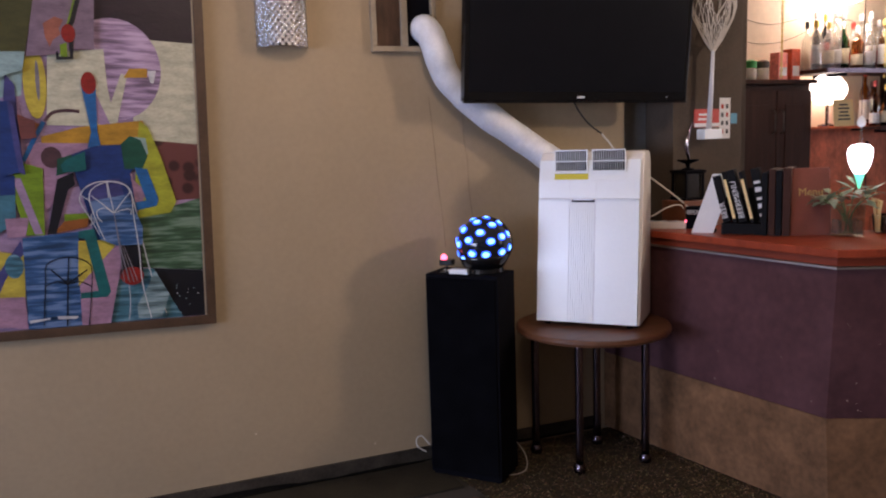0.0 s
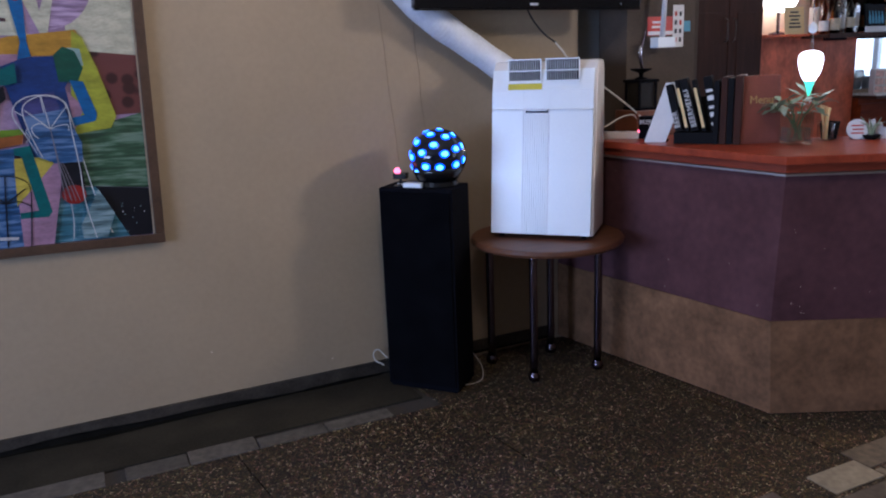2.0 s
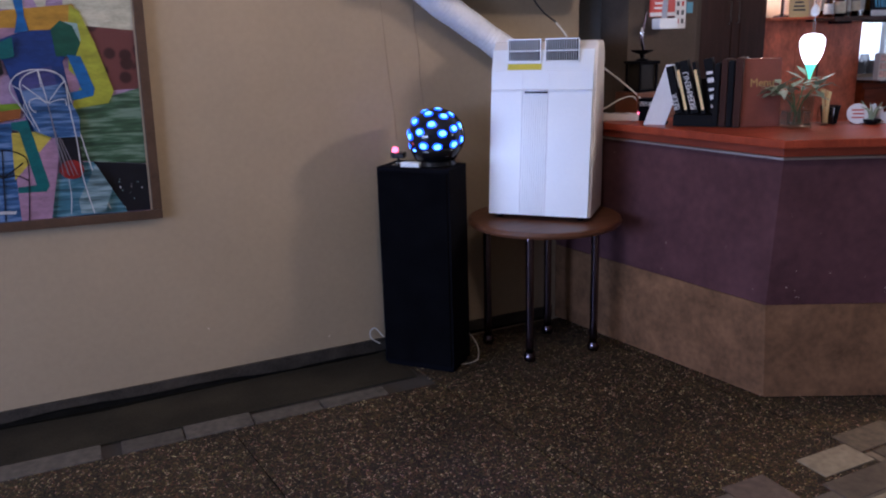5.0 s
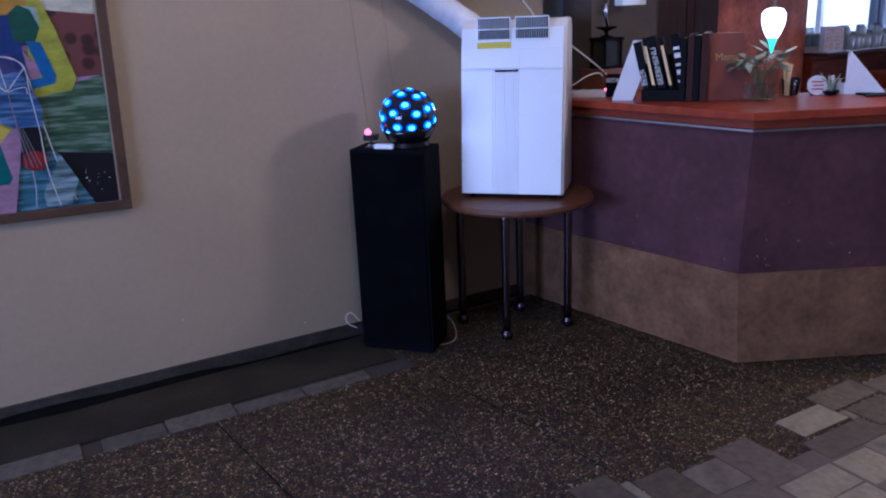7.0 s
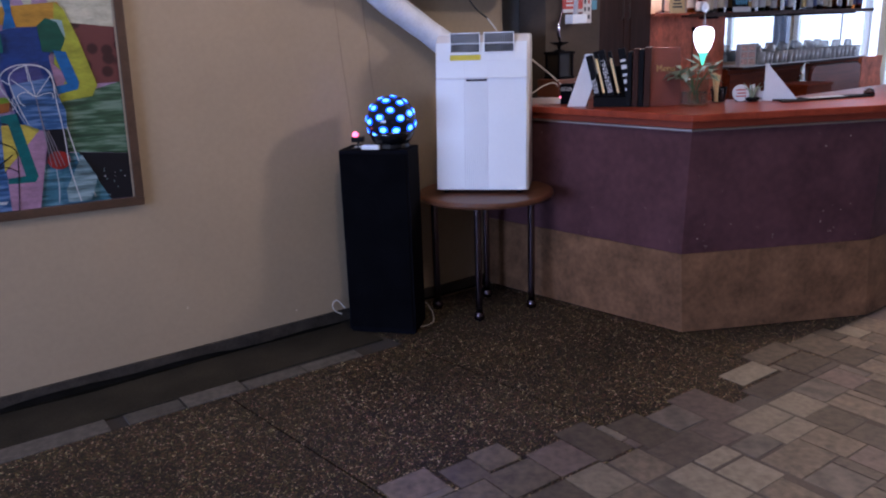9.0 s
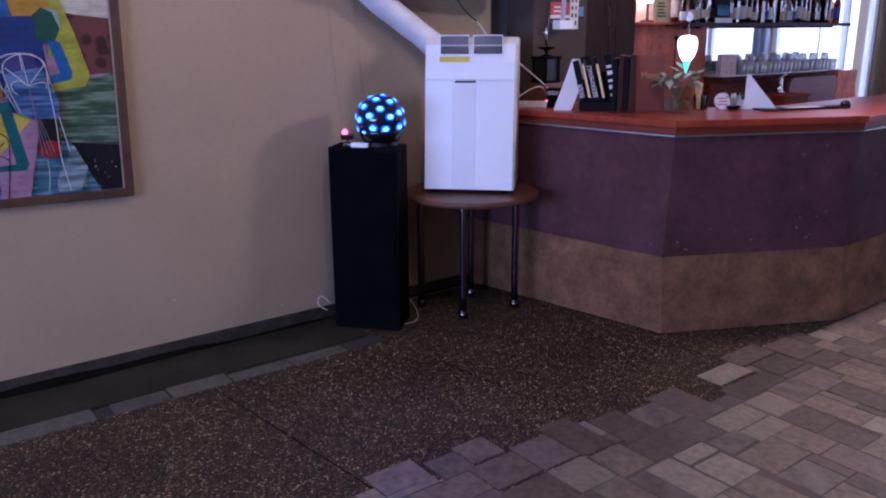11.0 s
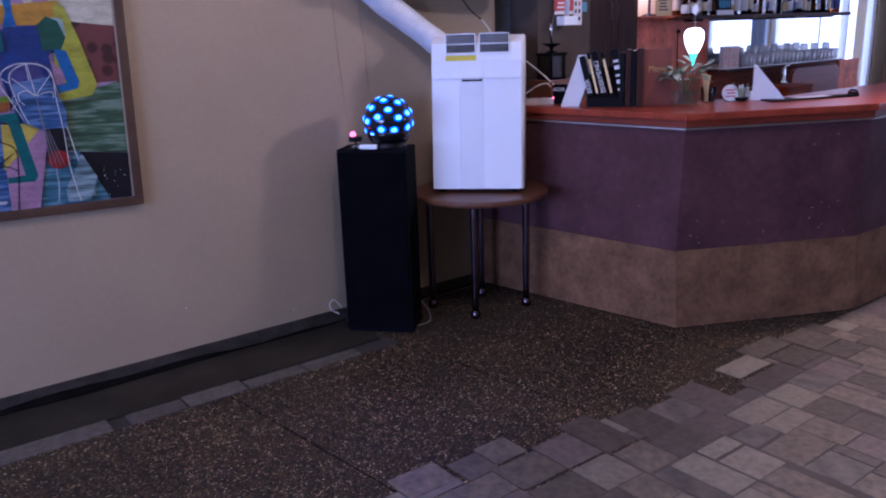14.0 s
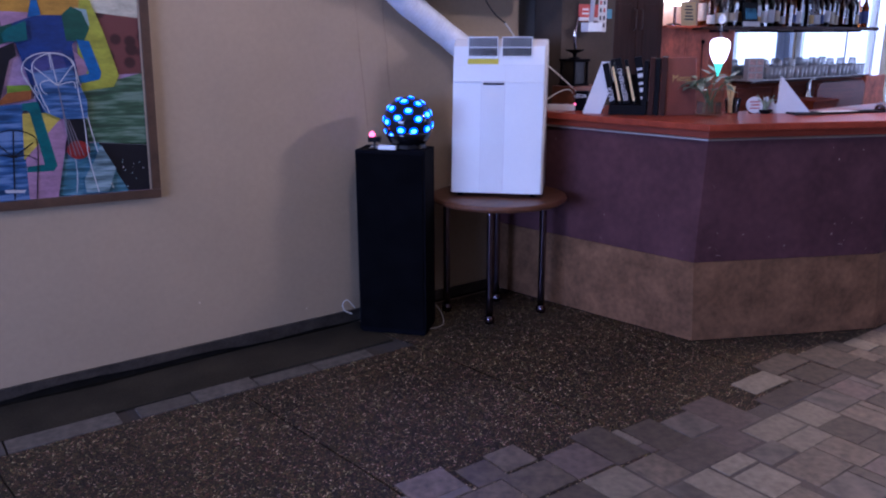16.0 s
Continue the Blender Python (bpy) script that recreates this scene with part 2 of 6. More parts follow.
OAK = mat("pale_window_wood", (0.31, 0.25, 0.17), 0.55, var=0.25, scale=8, fine=70)
TRIM = mat("aluminium_trim", (0.46, 0.42, 0.39), 0.5, 1.0, var=0.1, bump=0.03)
# dark base colour stands in for the dark room this chrome mirrors
CHROME = mat("darkened_chrome", (0.14, 0.11, 0.13), 0.2, 1.0, var=0.2, scale=30, bump=0.05)
CHROMEB = mat("bright_chrome", (0.8, 0.8, 0.8), 0.12, 1.0, var=0.08, bump=0.02)
WHITEP = mat("white_plastic", (0.85, 0.885, 0.9), 0.24, var=0.03, scale=3, bump=0.02)
CREAMP = mat("cream_plastic", (0.77, 0.725, 0.67), 0.25, var=0.05, scale=3, bump=0.02)
STEEL = mat("brushed_steel", (0.5, 0.5, 0.52), 0.4, 0.7, var=0.1, stretch=(1, 1, 8))
FLAP = mat("grey_plastic_flap", (0.06, 0.06, 0.066), 0.5, var=0.08)
# greyer copy of the white plastic, with the grooves' shade in its colour
GROOVE = mat("shaded_white_plastic", (0.76, 0.77, 0.8), 0.35, var=0.04, bump=0.0)
GREYP = mat("light_grey_plastic", (0.6, 0.6, 0.62), 0.4, var=0.05)
BLACK = mat("black_vinyl", (0.004, 0.004, 0.006), 0.8, spec=0.05, var=0.35, scale=12, fine=160, bump=0.2)
CLOTH = mat("black_speaker_cloth", (0.004, 0.004, 0.005), 1.0, var=0.4, fine=320, bump=0.3, spec=0.0)
GLOSS = mat("gloss_black_plastic", (0.006, 0.006, 0.007), 0.12, var=0.1, bump=0.0)
SCREEN = mat("black_screen", (0.007, 0.0075, 0.010), 0.2, var=0.1, bump=0.0, spec=0.22)
DUCT = mat("white_vinyl_duct", (0.72, 0.73, 0.76), 0.5, var=0.14, scale=10, bump=0.08)
CABLEW = mat("white_cable", (0.6, 0.57, 0.5), 0.5, var=0.1)
CABLEB = mat("black_cable", (0.01, 0.01, 0.01), 0.5, var=0.1)
PAPER = mat("white_paper", (0.74, 0.73, 0.72), 0.8, var=0.06, scale=12)
YPAPER = mat("yellow_card", (0.84, 0.63, 0.30), 0.75, var=0.1)
LABELY = mat("yellow_label", (0.62, 0.52, 0.03), 0.5, var=0.08)
INK = mat("printed_ink", (0.03, 0.03, 0.035), 0.6, var=0.1)
REDINK = mat("red_print", (0.5, 0.045, 0.03), 0.5, var=0.15)
BLUEINK = mat("blue_print", (0.08, 0.3, 0.42), 0.5, var=0.1)
GOLDINK = mat("gold_lettering", (0.5, 0.33, 0.12), 0.45, var=0.15)
GOLD = mat("gold_print", (0.62, 0.42, 0.12), 0.35, 0.6, var=0.2)
LEATHER = mat("red_brown_leatherette", (0.21, 0.062, 0.042), 0.4, var=0.25, scale=9, fine=180, bump=0.2)
BLACKCARD = mat("black_cover", (0.007, 0.007, 0.008), 0.6, spec=0.08, var=0.2)
ORANGEBOX = mat("orange_brown_wood", (0.15, 0.045, 0.016), 0.5, var=0.25, stretch=(6, 1, 1))


def glass_mat(name="clear_glass", tint=(0.96, 0.97, 0.965), edge=0.12, haze=0.0):
    """Thin glass: mostly passes light, with a gloss that grows towards the edge and white haze for painted-in
    brightness.
    """
    m = bpy.data.materials.new(name)
    m.use_nodes = True
    n, l = m.node_tree.nodes, m.node_tree.links
    t, g, mix, fr = n.new("ShaderNodeBsdfTransparent"), n.new("ShaderNodeBsdfGlossy"), n.new("ShaderNodeMixShader"), n.new("ShaderNodeLayerWeight")
    t.inputs[0].default_value, g.inputs[0].default_value = (*tint, 1), (0.9, 0.9, 0.9, 1)
    g.inputs["Roughness"].default_value, fr.inputs[0].default_value = 0.06, edge
    l.new(fr.outputs["Facing"], mix.inputs[0])
    l.new(t.outputs[0], mix.inputs[1])
    l.new(g.outputs[0], mix.inputs[2])
    out = mix
    if haze:
        out, df = n.new("ShaderNodeMixShader"), n.new("ShaderNodeBsdfDiffuse")
        df.inputs[0].default_value, out.inputs[0].default_value = (0.8, 0.8, 0.8, 1), haze
        l.new(mix.outputs[0], out.inputs[1])
        l.new(df.outputs[0], out.inputs[2])
    l.new(out.outputs[0], n["Material Output"].inputs[0])
    return m


# white haze paints in the window light that glasses and jars catch
PALEGLASS = glass_mat("hazed_glass", (0.97, 0.98, 0.98), 0.3, 0.3)
VASEGLASS = glass_mat("thick_vase_glass", (0.84, 0.88, 0.85), 0.22, 0.0)
GLASS = glass_mat()
DEEPWOOD = mat("deep_red_brown_veneer", (0.19, 0.034, 0.009), 0.6, var=0.35, scale=5, fine=40, bump=0.06, spec=0.08, stretch=(0.6, 6, 6))
BACKWOOD = mat("orange_red_veneer", (0.62, 0.16, 0.078), 0.5, var=0.42, scale=9, fine=34, bump=0.06, spec=0.12, stretch=(1.3, 1.3, 1))
LEAF = mat("grey_green_leaf", (0.24, 0.29, 0.18), 0.55, var=0.3, scale=20, bump=0.1)
STEM = mat("green_stem", (0.1, 0.15, 0.05), 0.5, var=0.2)
EMBOSS = mat("embossed_steel", (0.72, 0.72, 0.74), 0.16, 1.0, var=0.15, bump=0.05)
WHITEWIRE = mat("white_lacquered_wire", (0.66, 0.6, 0.5), 0.5, var=0.12)
MIRROR = mat("mirror_glass", (0.85, 0.87, 0.87), 0.02, 1.0, var=0.02, bump=0.0)
GLOWWHITE = glow("glowing_white_glass", (0.95, 0.97, 1.0), 3.5)
GLOWGREEN = glow("glowing_green_glass", (0.12, 0.75, 0.45), 1.1)
GLOWWARM = glow("glowing_shelf_lamp", (1.0, 0.88, 0.72), 5.5)
GLOWGLOBE = glow("glowing_lamp_globe", (1.0, 0.84, 0.66), 54.0)
LEDBLUE = glow("lit_blue_lens", (0.02, 0.09, 1.0), 3.0)
LEDCORE = glow("lit_lens_core", (0.11, 0.38, 1.0), 4.2)
LEDRED = glow("red_indicator_light", (1.0, 0.13, 0.22), 3.2)
DAYGLOW = glow("bright_daylight", (0.80, 0.9, 1.0), 1.5)
CURTAIN = mat("grey_blue_curtain", (0.42, 0.47, 0.56), 0.9, var=0.2, stretch=(14, 14, 0.3))
DOME = mat("smoked_dome_plastic", (0.01, 0.012, 0.02), 0.12, var=0.1, bump=0.0)

# ---- mesh tools ----
def thing(name, m, label, category, group="", kind=""):
    """An Empty at a thing's base, under which its parts hang."""
    ob = new(name)
    ob.empty_display_size = 0.05
    ob.matrix_basis = m
    return tagged(ob, label, category, group, kind)


def part(name, bm, material, parent=None, label="", smooth=False):
    me = bpy.data.meshes.new(name)
    bm.normal_update()
    bm.to_mesh(me)
    bm.free()
    me.materials.append(material)
    if smooth:
        for p in me.polygons:
            p.use_smooth = True
    ob = new(name, me)
    ob.parent = parent
    return tagged(ob, label)


def box(x0, x1, y0, y1, z0, z1, bevel=0.0, bm=None, seg=2):
    own = bmesh.new()
    vs = [own.verts.new((x, y, z)) for x in (x0, x1) for y in (y0, y1) for z in (z0, z1)]
    for f in ((0, 1, 3, 2), (4, 6, 7, 5), (0, 4, 5, 1), (2, 3, 7, 6), (0, 2, 6, 4), (1, 5, 7, 3)):
        own.faces.new([vs[i] for i in f])
    if bevel:
        bmesh.ops.bevel(own, geom=own.edges[:], offset=bevel, segments=seg, affect="EDGES", profile=0.6)
    if bm is None:
        return own
    return merge(bm, own)


def merge(bm, other):
    me = bpy.data.meshes.new("tmp")
    other.to_mesh(me)
    other.free()
    bm.from_mesh(me)
    bpy.data.meshes.remove(me)
    return bm


def moved(bm, m):
    bmesh.ops.transform(bm, matrix=m, verts=bm.verts)
    return bm


def prism(points, lo, hi, axis="z", bevel=0.0):
    """A polygon in the plane across the axis, drawn out from lo to hi."""
    bm = bmesh.new()
    put = {"z": lambda a, b, c: (a, b, c), "y": lambda a, b, c: (a, c, b), "x": lambda a, b, c: (c, a, b)}[axis]
    low = [bm.verts.new(put(a, b, lo)) for a, b in points]
    top = [bm.verts.new(put(a, b, hi)) for a, b in points]
    k = len(points)
    bm.faces.new(low)
    bm.faces.new(top[::-1])
    for i in range(k):
        bm.faces.new((low[i], top[i], top[(i + 1) % k], low[(i + 1) % k]))
    bmesh.ops.recalc_face_normals(bm, faces=bm.faces)
    if bevel:
        bmesh.ops.bevel(bm, geom=bm.edges[:], offset=bevel, segments=2, affect="EDGES", profile=0.6)
    return bm


def lathe(profile, seg=20, bm=None, at=(0, 0, 0)):
    """A profile of (radius, height) turned round z."""
    bm = bm or bmesh.new()
    rings = []
    for r, z in profile:
        rings.append([bm.verts.new((at[0] + r * math.cos(2 * math.pi * i / seg), at[1] + r * math.sin(2 * math.pi * i / seg), at[2] + z)) for i in range(seg)])
    for a, b in zip(rings, rings[1:]):
        for i in range(seg):
            bm.faces.new((a[i], a[(i + 1) % seg], b[(i + 1) % seg], b[i]))
    bm.faces.new(rings[0][::-1])
    bm.faces.new(rings[-1])
    return bm


def smooth_path(points, steps=6):
    """A smooth line through the points."""
    p = [Vector(q) for q in points]
    p = [2 * p[0] - p[1], *p, 2 * p[-1] - p[-2]]
    out = []
    for i in range(1, len(p) - 2):
        for s in range(steps):
            t = s / steps
            out.append(0.5 * (2 * p[i] + (p[i + 1] - p[i - 1]) * t + (2 * p[i - 1] - 5 * p[i] + 4 * p[i + 1] - p[i + 2]) * t * t + (3 * p[i] - p[i - 1] - 3 * p[i + 1] + p[i + 2]) * t ** 3))
    out.append(p[-2])
    return out


def tube(points, radius, seg=8, bm=None):
    """A tube along a line; radius is a number or a function of the way from 0 to 1."""
    bm = bm or bmesh.new()
    pts = [Vector(q) for q in points]
    up = Vector((0.13, 0.21, 0.97))
    rings = []
    for i, q in enumerate(pts):
        d = (pts[min(i + 1, len(pts) - 1)] - pts[max(i - 1, 0)]).normalized()
        side = d.cross(up)
        if side.length < 0.05:
            side = d.cross(Vector((1, 0, 0)))
        side.normalize()
        up = side.cross(d).normalized()
        r = radius(i / (len(pts) - 1)) if callable(radius) else radius
        rings.append([bm.verts.new(q + r * (math.cos(2 * math.pi * k / seg) * side + math.sin(2 * math.pi * k / seg) * up)) for k in range(seg)])
    for a, b in zip(rings, rings[1:]):
        for k in range(seg):
            bm.faces.new((a[k], a[(k + 1) % seg], b[(k + 1) % seg], b[k]))
    bm.faces.new(rings[0][::-1])
    bm.faces.new(rings[-1])
    return bm


def letters(name, text, size, material, parent, m, label="", depth=0.0006):
    """Built-in lettering as a mesh; m is its pose under the parent."""
    cu = bpy.data.curves.new(name, "FONT")
    cu.body, cu.size, cu.extrude, cu.resolution_u = text, size, depth, 3
    tmp = bpy.data.objects.new("tmp", cu)
    me = bpy.data.meshes.new_from_object(tmp)
    bpy.data.objects.remove(tmp)
    me.materials.clear()
    me.materials.append(material)
    ob = new(name, me)
    ob.parent, ob.matrix_basis = parent, m
    return tagged(ob, label)


def structure(name, bm, material, label, category):
    return tagged(part(name, bm, material), label, category, kind="structure")


def bars(name, rows, x0, x1, z0, z1, y, material, parent, rng):
    """Unreadable print: a bar for each line."""
    h = (z1 - z0) / rows
    for i in range(rows):
        w = (x1 - x0) * rng.uniform(0.55, 1.0)
        c = (x0 + x1) / 2
        part(name, box(c - w / 2, c + w / 2, y, y + 0.0008, z0 + i * h + h * 0.25, z0 + i * h + h * 0.7), material, parent)

# ---- the room ----
WALL_Y, BACK_Y, CEIL_Z = 3.35, 3.5, 3.35
structure("wall_north", box(-6.7, 2.55, WALL_Y, WALL_Y + 0.25, -0.02, CEIL_Z), PLASTER, "beige painted plaster wall with hairline cracks", "wall")
structure("wall_bar_end", box(2.951, 3.39, WALL_Y + 0.06, WALL_Y + 0.3, -0.02, CEIL_Z), PILLAR, "dark brown painted wall beside the cabinet", "wall")
structure("wall_bar", box(2.553, 2.95, WALL_Y + 0.06, WALL_Y + 0.3, -0.02, CEIL_Z), DARKWALL, "dark grey-green painted wall behind the bar end", "wall")
pillar = structure("pillar", box(2.72, 3.15, 3.18, 3.405, -0.02, CEIL_Z, 0.004), PILLAR, "dark brown painted pillar at the bar end", "pillar")
structure("wall_back_bar", box(3.393, 6.50, BACK_Y + 0.05, BACK_Y + 0.25, -0.02, CEIL_Z), CREAM, "cream painted wall behind the bottle shelves", "wall")
structure("ceiling", box(-6.7, 8.0, -5.2, 3.75, CEIL_Z, CEIL_Z + 0.15), CEIL, "plain cream ceiling", "ceiling")
structure("wall_south", box(-6.7, 8.0, -5.2, -5.0, -0.02, CEIL_Z), PLASTER, "beige plaster wall at the far side of the room", "wall")


def wall_with_window(name, x0, x1, openings, z0, z1, label):
    """A wall along y between x0 and x1 with openings (y0, y1) from z0 to z1."""
    bm = bmesh.new()
    box(x0, x1, -5.0, 3.75, -0.02, z0, bm=bm)
    box(x0, x1, -5.0, 3.75, z1, CEIL_Z, bm=bm)
    edge = -5.0
    for a, b in openings:
        box(x0, x1, edge, a, z0, z1, bm=bm)
        edge = b
    box(x0, x1, edge, 3.75, z0, z1, bm=bm)
    return structure(name, bm, PLASTER, label, "wall")


WEST, EAST = [(-2.0, 2.2)], [(-2.2, -0.9), (-0.7, 0.6), (0.75, 2.15), (2.25, 3.4)]
wall_with_window("wall_west", -6.7, -6.5, WEST, 0.85, 2.3, "beige plaster wall with a wide window")
wall_with_window("wall_east", 7.8, 8.0, EAST, 0.75, 2.3, "beige plaster wall with a row of windows")


def window(name, x, y0, y1, z0, z1, mullions):
    """A window in a wall across x, with the bright sky behind its panes."""
    w = thing(name, pose(x, (y0 + y1) / 2, z0), "white framed window with bright daylight behind it", "window", kind="structure")
    hw, h = (y1 - y0) / 2, z1 - z0
    for a, b, c, d in ((-hw, hw, 0, 0.06), (-hw, hw, h - 0.06, h)):
        part("window_frame", box(-0.03, 0.03, a, b, c, d, 0.004), WHITEP, w)
    for i in range(mullions + 2):
        y = -hw + 0.03 + (2 * hw - 0.06) * i / (mullions + 1)
        part("window_frame", box(-0.03, 0.03, y - 0.03, y + 0.03, 0.0605, h - 0.0605, 0.004), WHITEP, w)
    step = (2 * hw - 0.06) / (mullions + 1)
    for i in range(mullions + 1):
        y = -hw + 0.03 + step * i
        pane = part("pane", box(-0.004, 0.004, y + 0.031, y + step - 0.031, 0.061, h - 0.061), GLASS, w)
        pane.visible_shadow = False
    return w


window("window_1", -6.6, -2.0, 2.2, 0.85, 2.3, 4)
for i, (a, b) in enumerate(EAST):
    window("window_%d" % (i + 2), 7.9, a, b, 0.75, 2.3, 1)
structure("backdrop", box(8.35, 8.36, -5, 4.2, -0.5, 3.2), DAYGLOW, "bright overcast daylight outside the windows", "backdrop")

for y0, y1 in ((0.58, 0.78), (2.1, 2.28), (3.34, 3.44)):
    cu = thing("curtain", pose(7.74, 0, 0), "grey-blue hanging curtain between the windows", "curtain", "curtains between the windows")
    pts = [(0.025 * math.sin(k * 1.9), y0 + (y1 - y0) * k / 24) for k in range(25)]
    part("cloth", prism(pts + [(a - 0.006, b) for a, b in pts[::-1]], 0.1, 2.4), CURTAIN, cu)
# glazed door in the back wall beyond the shelves
structure("wall_back_end", box(7.56, 7.8, BACK_Y + 0.05, BACK_Y + 0.25, -0.02, CEIL_Z), PLASTER, "beige plaster wall beside a glazed door", "wall")
structure("wall_over_door", box(6.50, 7.56, BACK_Y + 0.05, BACK_Y + 0.25, 2.2, CEIL_Z), PLASTER, "beige plaster wall over a glazed door", "wall")
gd = thing("door_1", pose(7.03, BACK_Y + 0.10, 0), "glazed door with bright daylight behind it", "door", kind="structure")
for a, b, c, d in ((-0.528, -0.47, 0, 2.2), (0.47, 0.528, 0, 2.2), (-0.02, 0.02, 0.301, 2.099), (-0.469, 0.469, 2.1, 2.2), (-0.469, 0.469, 0, 0.3)):
    part("door_frame", box(a, b, -0.03, 0.03, c, d, 0.003), WHITEP, gd)
for a, b in ((-0.469, -0.021), (0.021, 0.469)):
    pane = part("pane", box(a, b, -0.004, 0.004, 0.301, 2.099), GLASS, gd)
    pane.visible_shadow = False
structure("backdrop_yard", box(6.45, 7.75, 3.80, 3.81, -0.1, 2.3), DAYGLOW, "bright daylight outside the glazed door", "backdrop")

# baseboard
GAPBLACK = mat("gap_black", (0.011, 0.010, 0.0085), 0.95, spec=0.0)
foot = []
rng = random.Random(31)
for i in range(178):
    x = -6.5 + i * 0.05
    foot.append((x, 0.016 + 0.005 * math.sin(x * 4.1) + 0.004 * math.sin(x * 11 + 1) + rng.uniform(-0.002, 0.002) + 0.016 * min(1, max(0, 0.9 - x))))
base = structure("baseboard", prism(foot + [(2.40, 0.070), (-6.5, 0.070)], WALL_Y - 0.014, WALL_Y, "y"), BASEB, "dark worn stone baseboard with a ragged foot along the beige wall", "baseboard")
# black sheet puts the shade of the open gap into colour
part("foot_gap", box(-6.5, 2.40, WALL_Y - 0.004, WALL_Y - 0.0003, -0.001, 0.06), GAPBLACK, base, "gap under the baseboard with its shade painted black")
edge = [(x, WALL_Y - 0.012 - 0.9 * (h - 0.008) * (0.8 + 0.4 * math.sin(x * 7.3))) for x, h in foot if -3.0 < x < 1.42]
part("foot_dirt", prism([(edge[0][0], WALL_Y)] + edge + [(edge[-1][0], WALL_Y)], -0.0012, 0.0002), GAPBLACK, base, "black ragged strip along the joint at the floor")
for k, (x, pts) in enumerate(((1.49, [(0, 1.72), (0.02, 1.5), (0.03, 1.35), (0.05, 1.16), (0.06, 1.02)]), (1.655, [(0, 1.66), (0.005, 1.52), (0.02, 1.42), (0.022, 1.3), (0.04, 1.14)]))):
    part("crack", tube([(x + q[0], WALL_Y - 0.0004, q[1]) for q in smooth_path([(a, z, 0) for a, z in pts], 5)], 0.0011, 5), mat("crack_shadow_grey", (0.26, 0.19, 0.12), 0.9), bpy.data.objects["wall_north"])
rng = random.Random(4)
for x, z in ((1.162, 0.129), (0.62, 0.27)):
    part("paint_chip", lathe([(0.001, 0), (0.004, 0.0006), (0.003, 0.0014)], 7), CREAM, bpy.data.objects["wall_north"]).matrix_basis = pose(x, WALL_Y, z, 90, 0, 0)

# ---- bar counter ----
BAR = [(2.42, 3.345), (2.63, 2.10), (3.52, 1.655), (6.4, 1.655)]
TOP_Z = 1.07


def inset(line, d):
    """The line moved to its inner side by d."""
    segs = []
    for (ax, ay), (bx, by) in zip(line, line[1:]):
        n = Vector((-(by - ay), bx - ax)).normalized() * d
        segs.append((Vector((ax, ay)) + n, Vector((bx, by)) + n))
    out = [segs[0][0]]
    for (a, b), (c, e) in zip(segs, segs[1:]):
        r, s = b - a, e - c
        t = ((c - a).x * s.y - (c - a).y * s.x) / (r.x * s.y - r.y * s.x)
        out.append(a + r * t)
    out.append(segs[-1][1])
    return [(p.x, p.y) for p in out]


def ribbon(outer, inner, lo, hi, bevel=0.0):
    return prism(list(outer) + list(inner)[::-1], lo, hi, "z", bevel)


bar = thing("bar_counter", pose(0, 0, 0), "purple-brown bar counter with a varnished red wood top", "bar counter")


def leaning(low_line, high_line, k, z0, z1, thick=0.04):
    """A panel along side k of the bar whose foot and head follow two lines."""
    bm = bmesh.new()
    foot = [bm.verts.new((*p, z0)) for p in (*inset(low_line, 0)[k:k + 2], *inset(low_line, thick)[k:k + 2][::-1])]
    head = [bm.verts.new((*p, z1)) for p in (*inset(high_line, 0)[k:k + 2], *inset(high_line, thick)[k:k + 2][::-1])]
    bm.faces.new(foot)
    bm.faces.new(head[::-1])
    for i in range(4):
        bm.faces.new((foot[i], head[i], head[(i + 1) % 4], foot[(i + 1) % 4]))
    bmesh.ops.recalc_face_normals(bm, faces=bm.faces)
    return bm


WAIST = [BAR[0], (2.615, 2.114), (3.50, 1.667), BAR[3]]
for k in range(3):
    part("lower_panel", leaning(BAR, WAIST, k, 0.006, 0.404), SUEDE, bar, "mottled brown lower panel")
    part("upper_panel", leaning(inset(WAIST, 0.003), inset(BAR, 0.012), k, 0.405, 0.992), PURPLE, bar, "dark purple-brown upper panel")
    part("fascia", ribbon(inset(BAR, -0.004)[k:k + 2], inset(BAR, 0.05)[k:k + 2], 1.0035, 1.036, 0.002), REDWOOD, bar, "red wood edge below the top")
    part("trim_strip", ribbon(inset(BAR, -0.006)[k:k + 2], inset(BAR, 0.03)[k:k + 2], 0.9925, 1.0005), TRIM, bar, "thin pale metal trim strip")
part("countertop", ribbon(inset(BAR, -0.02), inset(BAR, 0.56), 1.0365, TOP_Z, 0.005), REDTOP, bar, "varnished red wood countertop")
part("back_panel", ribbon(inset(BAR, 0.42), inset(BAR, 0.45), 0.0, 1.03), DARKWOOD, bar)

